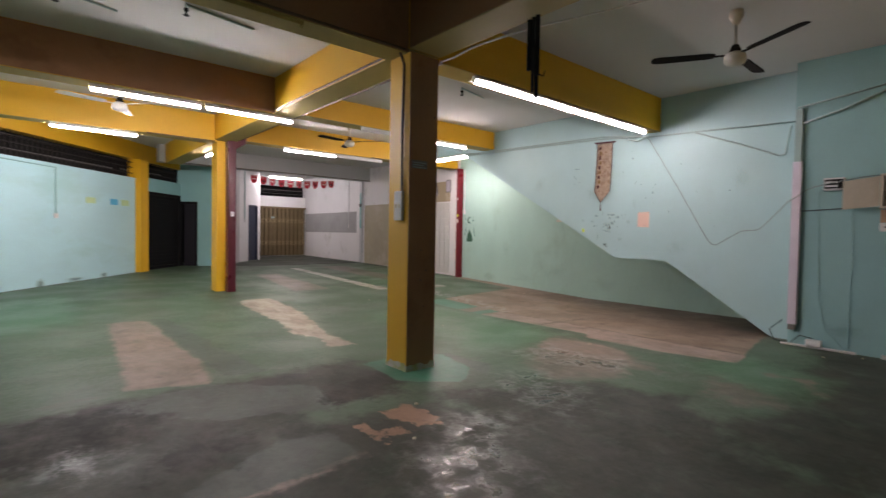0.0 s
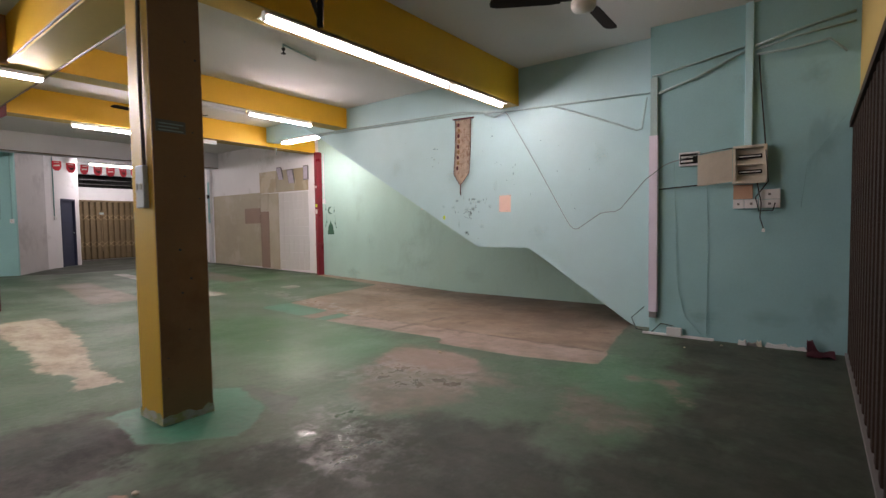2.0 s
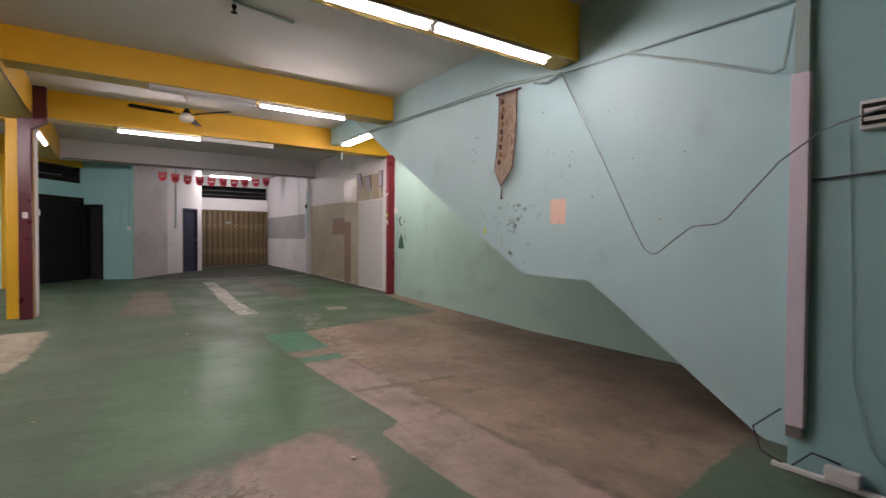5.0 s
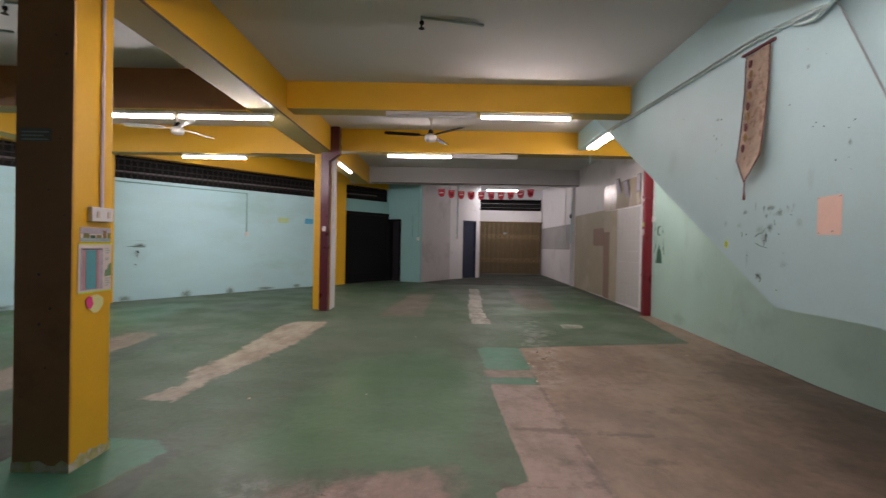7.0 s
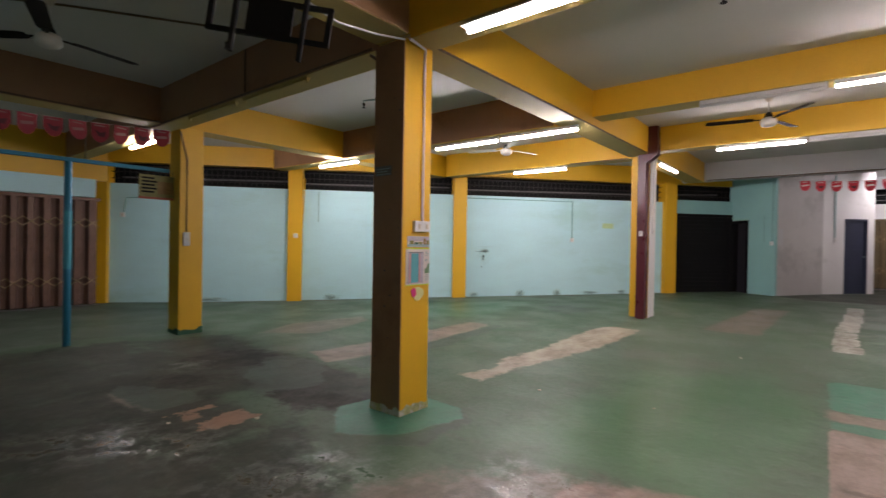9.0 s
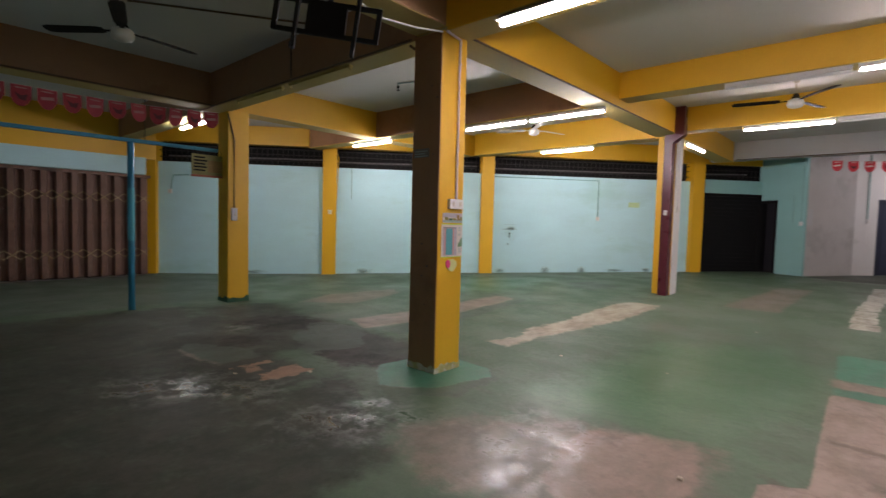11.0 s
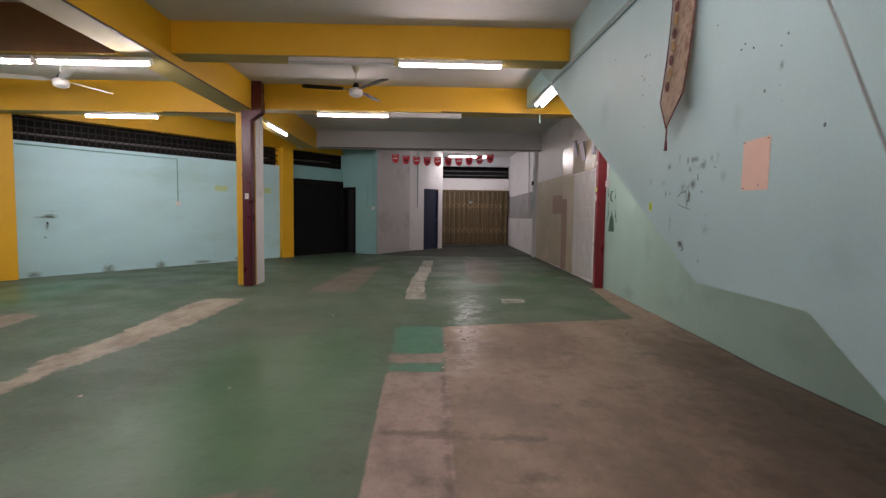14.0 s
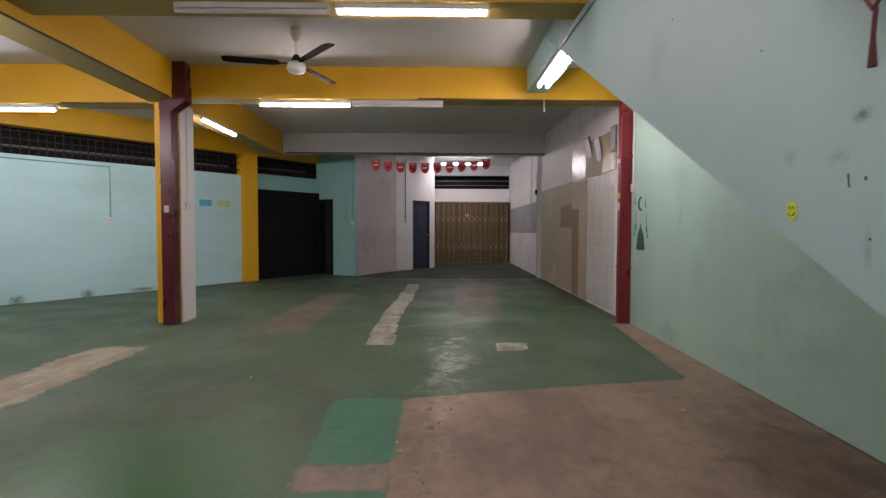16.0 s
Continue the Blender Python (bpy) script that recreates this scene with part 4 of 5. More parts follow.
# ---- red pipe at the recess ----
rp = thing("downpipe", pose(0, 0, 0), "square red downpipe beside the mint wall", "pipe")
part("pipe", box(8.97, 9.12, 9.93, 10.045, 0.1, 3.14, 0.012), RED, rp)
part("clip", box(8.96, 9.13, 9.92, 10.048, 2.35, 2.38), RED, rp)
part("clip", box(8.96, 9.13, 9.92, 10.048, 0.9, 0.93), RED, rp)
wall_switch(9.124, 9.86, 1.95, -88.5, 0.09, 0.10, "white switch beside the red pipe", 1)
tagged(part("conduit", rod([(9.112, 9.86, 2.0), (9.112, 9.86, 3.1)], 0.011, 8), WPLAST), "white conduit down to a switch", "conduit")
for n, (zz, hh, m) in enumerate(((2.28, 0.05, FLAGW), (1.82, 0.07, LIME), (1.66, 0.10, FLAGW))):
    tagged(part("small_sticker", box(8.966, 8.969, 9.95, 10.02, zz, zz + hh), m), "small torn sticker on the red pipe", "sticker", "pipe stickers")

# ---- dark green wall sticker ----
wd = thing("wall_sticker", pose(9.128, 9.66, 1.45, 0, 0, -88.5), "dark green crescent and dome wall sticker", "sticker")
moon = [(0.09 * math.cos(a), 0.09 * math.sin(a)) for a in np.linspace(math.radians(60), math.radians(300), 16)]
moon += [(0.035 + 0.075 * math.cos(a), 0.075 * math.sin(a)) for a in np.linspace(math.radians(285), math.radians(75), 16)]
part("crescent", prism([(a, b + 0.28) for a, b in moon], -0.002, 0, lambda a, b, d: (a, d, b)), DGREEN, wd)
part("dome", prism([(-0.11, -0.30), (0.11, -0.30), (0.11, -0.22), (0.09, -0.19), (0.09, -0.14), (0.06, -0.07), (0.02, -0.02), (0.0, 0.05), (-0.02, -0.02), (-0.06, -0.07), (-0.09, -0.14), (-0.09, -0.19), (-0.11, -0.22)], -0.002, 0, lambda a, b, d: (a, d, b)), DGREEN, wd)
for a, t0, ln in ((-0.17, 0.42, 0.14), (-0.14, 0.20, 0.26), (0.13, 0.40, 0.18), (0.16, 0.15, 0.24), (-0.18, -0.02, 0.1), (0.19, -0.05, 0.1)):
    part("lantern", prism([(a - 0.002, t0), (a + 0.002, t0), (a + 0.003, t0 - ln * 0.6), (a + 0.018, t0 - ln * 0.75), (a + 0.003, t0 - ln), (a - 0.003, t0 - ln), (a - 0.018, t0 - ln * 0.75), (a - 0.003, t0 - ln * 0.6)], -0.002, 0, lambda p, q, d: (p, d, q)), DGREEN, wd)

# ---- stair wall: banner, papers, conduits, scuffs ----
ban = thing("wall_banner", pose(7.755, 4.76, 0), "long pointed beige brocade banner with a dark hanging rod", "banner")


def cloth(a0, a1, z0, z1, tip, bulge):
    bm = bmesh.new()
    rows = []
    for j in range(15):
        z = z1 + (z0 - z1) * j / 14
        x = -0.012 - bulge * (j / 14) ** 2
        rows.append([bm.verts.new((x - 0.008 * math.sin(3.1 * i / 4 * 2), a0 + (a1 - a0) * i / 4, z)) for i in range(5)])
    for r, q in zip(rows, rows[1:]):
        for i in range(4):
            bm.faces.new((r[i], r[i + 1], q[i + 1], q[i]))
    apex = bm.verts.new((-0.012 - bulge * 1.4, (a0 + a1) / 2 + 0.01, tip))
    for i in range(4):
        bm.faces.new((rows[-1][i], rows[-1][i + 1], apex))
    bmesh.ops.solidify(bm, geom=bm.faces[:], thickness=0.005)
    return bm


part("cloth", cloth(-0.14, 0.155, 2.13, 2.98, 1.94, 0.06), BANNER, ban, "", True)
for e in (-0.14, 0.155):
    part("border", rod([(-0.016 - 0.06 * (j / 14) ** 2 - 0.004, e, 2.98 - 0.85 * j / 14) for j in range(15)] + [(-0.1, 0.0175, 1.94)], 0.005, 5), PLUM, ban, "plum woven border")
part("hanging_rod", rod([(-0.018, -0.19, 2.985), (-0.018, 0.20, 3.0)], 0.014, 8), PLUM, ban, "dark plum rod")
part("tassel", rod([(-0.095, 0.015, 1.945), (-0.095, 0.02, 1.88), (-0.095, 0.02, 1.86)], 0.006, 6), PLUM, ban)
part("tassel_fringe", lathe([(0, 0.035), (0.007, 0.03), (0.011, -0.032), (0, -0.035)], 10, pose(-0.095, 0.02, 1.83)), PLUM, ban, "plum tassel fringe")
for k in range(9):
    z = 2.90 - 0.085 * k
    bulge = 0.06 * ((2.98 - z) / 0.85) ** 2
    part("woven_motif", lathe([(0, 0.003), (0.028, 0.002), (0.028, -0.002), (0, -0.003)], 12, pose(-0.019 - bulge, 0.095 - 0.01 * (k % 2), z, 0, 90, 0) @ Matrix.Diagonal((1.2, 0.8, 1, 1))), (PLUM, MOTIF)[k % 2], ban)
pp = thing("peach_paper", pose(7.7605, 4.04, 1.63), "blank peach sheet of paper taped to the teal wall", "paper")
part("sheet", prism([(-0.10, -0.125), (0.10, -0.12), (0.095, 0.125), (-0.105, 0.13)], -0.003, 0, lambda a, b, d: (d, a, b)), PAPER, pp)
for a, b in ((0.09, 0.12), (-0.09, 0.12), (0.085, -0.11), (-0.03, -0.10)):
    part("tape_mark", box(-0.004, -0.003, a - 0.006, a + 0.006, b - 0.003, b + 0.003), SCUFF, pp)
sm = thing("smiley_sticker", pose(7.758, 5.18, 1.45, 0, 0, -90) @ Matrix.Diagonal((0.55, 1, 0.55, 1)), "lime yellow smiling face sticker", "sticker")
part("disc", lathe([(0, 0.001), (0.055, 0.001), (0.055, -0.001), (0, -0.001)], 24, pose(0, 0, 0, 90, 0, 0) @ Matrix.Diagonal((0.85, 1.15, 1, 1))), LIME, sm)
for a in (-0.014, 0.014):
    part("eye", box(a - 0.004, a + 0.004, -0.003, -0.001, 0.012, 0.03), FRAMEM, sm)
part("smile", rod([(0.028 * math.cos(a), -0.002, 0.03 * math.sin(a)) for a in np.linspace(math.radians(200), math.radians(340), 8)], 0.003, 5), FRAMEM, sm)
W = 7.76
cond = [[(W - 0.02, 8.30, 3.16), (W - 0.02, 4.8, 3.06), (W - 0.02, 3.95, 2.98), (W - 0.02, 3.2, 2.95), (W - 0.02, 1.9, 2.90)],
        [(W - 0.018, 8.30, 3.19), (W - 0.018, 4.8, 3.095), (W - 0.02, 4.1, 3.0)],
        [(W - 0.02, 3.25, 2.945), (W - 0.03, 2.7, 2.72), (W - 0.035, 2.13, 2.47), (W - 0.04, 2.06, 2.48), (W - 0.04, 2.0, 2.85)]]
for c in cond:
    tagged(part("conduit", rod(c, 0.012, 8), GALV, None, "", True), "grey painted conduit along the teal stair wall", "conduit")
tagged(part("hanging_cable", rod([(W - 0.02, 4.02, 2.99), (7.735, 3.96, 2.93), (7.60, 3.40, 2.08), (7.49, 2.97, 1.40), (7.475, 2.89, 1.285), (7.478, 2.84, 1.25), (7.48, 2.79, 1.25), (7.38, 2.60, 1.35), (7.30, 2.43, 1.44), (7.28, 2.37, 1.45), (7.215, 2.22, 1.455), (7.21, 2.16, 1.485), (7.27, 1.90, 1.81), (7.32, 1.72, 1.955), (7.335, 1.66, 1.985), (7.335, 1.45, 2.035), (7.31, 1.2, 2.07), (7.315, 1.04, 2.085)], 0.0055, 8), HOSE, None, "", True), "pale grey flexible conduit hanging clear of the stair wall", "cable")
tagged(part("cable_bundle", rod([(W - 0.03, 4.35, 2.99), (W - 0.05, 4.15, 2.93), (W - 0.03, 3.98, 2.99)], 0.016, 8), GALV, None, "", True), "bundle of grey cable under the beam", "cable")


def scuffs(name, y, z, pts, r, material, label):
    bm = rod([(0, y + a, z + b) for a, b in pts], r, 6)
    for v in bm.verts:
        v.co.x = W - 0.001 + v.co.x * 0.12
        v.co.yz += 0.35 * r * noise.noise_vector(v.co * 60).yz
    return tagged(part(name, bm, material), label, "mark", "wall marks", "structure")


for pts, r in (([(4.793, 1.504), (4.751, 1.53), (4.696, 1.533), (4.665, 1.572), (4.656, 1.524), (4.667, 1.473), (4.679, 1.43)], 0.0035), ([(4.787, 1.46), (4.731, 1.439), (4.679, 1.43), (4.637, 1.419)], 0.0022), ([(4.635, 1.511), (4.654, 1.484), (4.693, 1.47)], 0.003), ([(4.65, 1.53), (4.648, 1.47)], 0.005),
               ([(4.762, 1.21), (4.735, 1.204), (4.709, 1.185), (4.699, 1.164)], 0.005), ([(4.959, 1.55), (4.955, 1.51)], 0.004), ([(4.562, 1.63), (4.558, 1.59)], 0.004)):
    scuffs("scuff_mark", 0, 0, pts, r, SCUFF, "dark scribbled mark on the wall")
SIDE = pose(W - 0.0005, 0, 0, 0, 0, -90)
for yy, zz, w, h, m in ((4.785, 1.753, 0.05, 0.13, SOFTGREY), (4.60, 1.725, 0.16, 0.06, SOFTDARK), (4.65, 1.667, 0.06, 0.06, SOFTDARK), (4.915, 1.711, 0.10, 0.07, SOFTDARK), (4.68, 1.725, 0.05, 0.07, SOFTDARK), (4.605, 1.576, 0.12, 0.10, SOFTDARK), (4.993, 1.608, 0.13, 0.08, SOFTGREY), (5.194, 1.631, 0.10, 0.09, SOFTGREY), (4.883, 1.33, 0.05, 0.26, SOFTGREY), (4.73, 1.56, 0.16, 0.14, SOFTGREY),
                        (4.67, 1.50, 0.14, 0.16, SOFTGREY), (4.73, 1.20, 0.14, 0.10, SOFTDARK), (4.50, 1.68, 0.10, 0.08, SOFTDARK), (4.42, 1.71, 0.06, 0.09, SOFTGREY), (4.36, 1.72, 0.05, 0.08, SOFTGREY), (4.30, 1.60, 0.10, 0.12, SOFTGREY), (5.37, 2.41, 0.05, 0.06, SOFTDARK), (4.25, 2.66, 0.06, 0.05, SOFTDARK), (4.45, 1.3, 0.14, 0.10, SOFTGREY), (5.35, 2.58, 0.07, 0.05, SOFTDARK),
                        (3.89, 2.07, 0.05, 0.07, SOFTDARK), (3.5, 1.2, 0.5, 0.4, SOFTFAINT), (6.2, 2.35, 0.5, 0.5, SOFTFAINT), (2.6, 2.2, 0.4, 0.5, SOFTFAINT), (5.0, 2.1, 0.5, 0.35, SOFTFAINT), (4.2, 1.9, 0.12, 0.3, SOFTFAINT)):
    stain("wall_smudge", Matrix.Translation((0, yy, zz)) @ SIDE, w, h, m, "dark greasy smudge on the teal wall")
for yy, zz, w, h in ((6.79, 0.53, 0.8, 0.5), (8.34, 1.0, 0.5, 0.6), (7.18, 0.95, 0.8, 0.5), (7.7, 0.3, 1.4, 0.5), (5.6, 0.35, 1.0, 0.6), (8.9, 0.25, 0.7, 0.4)):
    stain("wall_smudge", pose(float(np.interp(yy, [6.5, 10.05], [9.2095, 9.1195])), yy, zz, 0, 0, -90 if yy < 6.5 else -88.5), w, h, SOFTGREY if zz < 0.28 else SOFTFAINT, "grey damp smudge on the mint wall")
for yy, zz, w, h in ((0.25, 0.45, 0.5, 0.7), (0.7, 0.3, 0.7, 0.3), (1.3, 0.25, 0.6, 0.25), (0.3, 2.1, 0.5, 0.9), (0.9, 2.75, 0.5, 0.4), (0.35, 2.75, 0.4, 0.4)):
    stain("wall_smudge", pose(7.4195, yy, zz, 0, 0, -90), w, h, SOFTGREY, "grimy grey smudge on the pier")
rnd = random.Random(5)
for yy, zz in ((5.38, 2.58), (5.30, 2.57), (5.42, 2.45), (5.28, 2.34), (5.40, 2.30), (4.43, 2.45), (4.2, 2.24), (4.17, 2.26), (3.9, 2.16), (3.86, 2.2), (4.75, 1.19), (4.72, 1.16), (4.52, 1.11), (4.9, 1.53), (4.88, 1.36), (3.62, 1.75), (3.45, 2.5), (6.0, 2.75), (3.2, 2.05), (4.0, 1.98)):
    tagged(part("nail_hole", lathe([(0, 0.001), (rnd.uniform(0.004, 0.009), 0.001), (0.005, -0.001), (0, -0.001)], 8, pose(W, yy, zz, 0, 90, 0) @ Matrix.Diagonal((rnd.uniform(0.7, 1.6), 1, 1, 1))), SCUFF), "small dark plug hole in the wall", "hole", "plug holes", "structure")
for k in range(12):
    yy, zz = 4.36 + 0.028 * k + rnd.uniform(-0.01, 0.01), 1.70 + rnd.uniform(-0.03, 0.03)
    ln = rnd.uniform(0.03, 0.07)
    stain("wall_smudge", Matrix.Translation((0, yy, zz)) @ SIDE, ln * 0.5, ln, SOFTGREY, "faint grey smear on the teal wall")
for k in range(26):
    yy, zz = rnd.uniform(2.6, 7.0), rnd.uniform(1.3, 2.8)
    if zz > 1.1 + max(0, yy - 4.5) * 0.57:
        scuffs("scuff_speck", yy, zz, [(0.006, 0.004), (-0.006, -0.003)], rnd.uniform(0.002, 0.005), SMEAR if k % 3 else SCUFF, "small dark speck on the wall")
tagged(part("wall_ledge", box(9.16, 9.2, 6.68, 6.84, 1.66, 1.71, 0.006), CREAMP), "small cream block on the mint wall", "ledge")

# ---- pier: trunking, meter box, sockets, cables ----
X = 7.42
tr = thing("cable_trunking", pose(0, 0, 0), "lilac-white vertical cable trunking at the pier corner", "trunking")
part("lower_cover", box(X - 0.055, X, 1.79, 1.885, 0.27, 2.32, 0.004), LILAC, tr)
part("open_channel", box(X - 0.04, X, 1.80, 1.875, 2.32, 2.98, 0.003), GALV, tr, "grey open channel")
part("end_piece", box(X - 0.05, X, 1.80, 1.88, 0.20, 0.27, 0.003), FRAMEM, tr)
tagged(part("duct_cover", box(X - 0.045, X, 0.87, 0.94, 2.11, CEIL_Z, 0.004), TEAL), "teal painted duct running up to the ceiling", "duct")
mb = thing("meter_box", pose(0, 0, 0), "open cream distribution box with empty rails", "electrical box")
bm = bmesh.new()
for y0, y1, z0, z1 in ((0.735, 1.035, 1.71, 1.735), (0.735, 1.035, 2.075, 2.10), (0.735, 0.76, 1.735, 2.075), (1.01, 1.035, 1.735, 2.075)):
    add_box(bm, X - 0.10, X, y0, y1, z0, z1)
add_box(bm, X - 0.012, X, 0.76, 1.01, 1.735, 2.075)
part("case", bm, CREAMP, mb)
for zz in (1.83, 1.99):
    part("rail", box(X - 0.05, X - 0.012, 0.78, 0.99, zz - 0.02, zz + 0.02), BLACK, mb, "black breaker rail")
    part("busbar", box(X - 0.056, X - 0.05, 0.79, 0.98, zz - 0.006, zz + 0.006), WPLAST, mb)
part("divider", box(X - 0.09, X - 0.012, 0.76, 1.01, 1.90, 1.92), CREAMP, mb)
part("door", prism([(1.04, 1.735), (1.36, 1.70), (1.36, 2.03), (1.04, 2.075)], X - 0.10, X - 0.09, lambda a, b, d: (d - (a - 1.04) * 0.12, a, b)), CREAMP, mb, "cream door swung open")
cu = thing("breaker_unit", pose(0, 0, 0), "small breaker unit with white switches", "electrical box")
part("case", box(X - 0.07, X, 1.36, 1.56, 1.94, 2.09, 0.006), WPLAST, cu)
part("front", box(X - 0.076, X - 0.07, 1.37, 1.55, 1.96, 2.07), BLACK, cu, "black breaker front")
for k in range(2):
    part("switch_row", box(X - 0.082, X - 0.076, 1.42, 1.54, 1.98 + 0.045 * k, 2.0 + 0.045 * k), WPLAST, cu)
tagged(part("brown_card", box(X - 0.02, X, 0.86, 1.035, 1.55, 1.70, 0.002), SAND), "brown backing board under the box", "board")
so = thing("socket_plate", pose(0, 0, 0), "row of old white sockets under the box", "socket")
for y0, y1, z0, z1 in ((0.62, 0.80, 1.54, 1.64), (0.62, 0.80, 1.45, 1.535), (0.81, 0.93, 1.45, 1.545), (0.935, 1.035, 1.45, 1.545)):
    part("socket_face", box(X - 0.04, X, y0, y1, z0, z1, 0.005), WPLAST, so)
    part("socket_slot", box(X - 0.042, X - 0.04, (y0 + y1) / 2 - 0.012, (y0 + y1) / 2 + 0.012, (z0 + z1) / 2 - 0.012, (z0 + z1) / 2 + 0.012), FRAMEM, so)
for c, r in (([(X - 0.02, 0.82, 3.02), (X - 0.02, 0.80, 2.7), (X - 0.03, 0.76, 2.2), (X - 0.11, 0.74, 2.0), (X - 0.08, 0.72, 1.72), (X - 0.07, 0.83, 1.56), (X - 0.07, 0.80, 1.42), (X - 0.06, 0.68, 1.42), (X - 0.06, 0.66, 1.5)], 0.007),
             ([(X - 0.06, 0.82, 1.72), (X - 0.06, 0.78, 1.5), (X - 0.05, 0.79, 1.35), (X - 0.04, 0.76, 1.24)], 0.006),
             ([(X - 0.02, 0.84, 3.03), (X - 0.03, 0.5, 3.02), (X - 0.03, 0.25, 3.05), (X - 0.05, 0.12, 2.9)], 0.012),
             ([(X - 0.02, 1.86, 3.0), (X - 0.02, 1.4, 3.06), (X - 0.02, 0.95, 3.13)], 0.012),
             ([(X - 0.02, 1.86, 2.78), (X - 0.03, 1.4, 2.9), (X - 0.02, 0.95, 3.08)], 0.014),
             ([(X - 0.02, 0.86, 3.12), (X - 0.02, 0.5, 3.2), (X - 0.03, 0.06, 3.26)], 0.014),
             ([(X - 0.02, 0.86, 3.08), (X - 0.02, 0.5, 3.14), (X - 0.03, 0.06, 3.17)], 0.010),
             ([(X - 0.02, 1.78, 1.70), (X - 0.02, 1.4, 1.72), (X - 0.03, 1.2, 1.73)], 0.007),
             ([(X - 0.01, 1.62, 1.98), (X - 0.01, 1.60, 1.3), (X - 0.01, 1.58, 0.6), (X - 0.02, 1.5, 0.25), (X - 0.03, 1.3, 0.03)], 0.003),
             ([(X - 0.01, 1.28, 1.70), (X - 0.01, 1.27, 0.9), (X - 0.01, 1.28, 0.05)], 0.003),
             ([(X + 0.2, 2.0, 0.28), (X + 0.1, 2.12, 0.15), (X + 0.05, 2.05, 0.03), (X - 0.04, 1.9, 0.03)], 0.006),
             ([(X - 0.02, 1.62, 0.12), (X - 0.03, 1.75, 0.14), (X - 0.03, 1.85, 0.03)], 0.006),
             ([(X - 0.02, 0.45, 1.45), (X - 0.02, 0.4, 1.9), (X - 0.03, 0.12, 2.3)], 0.003)):
    tagged(part("wall_cable", rod(c, r, 6), TCOND if r < 0.005 else CABLE if r < 0.008 else GALV, None, "", True), "loose cable fixed along the pier wall", "cable", "pier cables")
tagged(part("cable_plug", lathe([(0, 0.02), (0.014, 0.015), (0.016, -0.015), (0, -0.02)], 10, pose(X - 0.03, 0.76, 1.22)), WPLAST), "white plug hanging on a black cable", "plug")
tagged(part("trunking_lid", box(X - 0.06, X - 0.02, 1.20, 1.95, 0.003, 0.028, 0.003), WPLAST), "fallen white trunking lid along the wall foot", "trunking")
tagged(part("junction_box", box(X - 0.085, X - 0.025, 1.52, 1.68, 0.028, 0.11, 0.008), WPLAST), "white junction box lying at the wall foot", "electrical box")
for k, (yy, ww, hh, m) in enumerate(((0.93, 0.08, 0.05, WPLAST), (0.84, 0.10, 0.035, FRAMEM), (0.78, 0.05, 0.06, CREAMP), (0.62, 0.22, 0.05, WPLAST), (0.45, 0.16, 0.04, WPLAST))):
    tagged(part("rubble_piece", prism([(yy - ww / 2, 0.003), (yy + ww / 2, 0.003), (yy + ww * 0.42, hh), (yy + ww * 0.1, hh * 0.7), (yy - ww * 0.3, hh * 1.1)], X - 0.08 + 0.01 * k, X - 0.01, lambda a, b, d: (d, a, b)), m), "broken plaster piece at the wall foot", "rubble", "rubble")
bm = bmesh.new()
rag_rows = [[bm.verts.new((X - 0.30 + 0.28 * i / 6, 0.16 + 0.22 * j / 5, 0.012 + 0.10 * max(0, noise.noise(Vector((i * 0.7, j * 0.8, 3)))) + (0.09 if (i > 3 and j > 3) else 0))) for i in range(7)] for j in range(6)]
for a, b in zip(rag_rows, rag_rows[1:]):
    for i in range(6):
        bm.faces.new((a[i], a[i + 1], b[i + 1], b[i]))
bmesh.ops.solidify(bm, geom=bm.faces[:], thickness=0.01)
tagged(part("rag", bm, RUSTM, None, "", True), "crumpled maroon rag in the corner", "rag")


# ---- folding gates ----
LATT = mat("worn_lattice_steel", (0.36, 0.27, 0.15), 0.5, 0.3, 6.0, 0.1)


def gate_leaf(w, h, deep):
    """One pressed leaf: a flat face with folded edges."""
    prof = [(0, 0.0), (w * 0.16, 0.0), (w * 0.30, -deep), (w * 0.70, -deep), (w * 0.84, 0.0), (w, 0.0)]
    bm = bmesh.new()
    lo = [bm.verts.new((a, b, 0)) for a, b in prof] + [bm.verts.new((a, b + 0.008, 0)) for a, b in prof[::-1]]
    hi = [bm.verts.new((v.co.x, v.co.y, h)) for v in lo]
    n = len(lo)
    for i in range(n):
        bm.faces.new((lo[i], lo[(i + 1) % n], hi[(i + 1) % n], hi[i]))
    for i in range(5):
        bm.faces.new((hi[i], hi[i + 1], hi[n - 2 - i], hi[n - 1 - i]))
    me = bpy.data.meshes.new("leaf")
    bmesh.ops.recalc_face_normals(bm, faces=bm.faces[:])
    bm.to_mesh(me)
    bm.free()
    return me


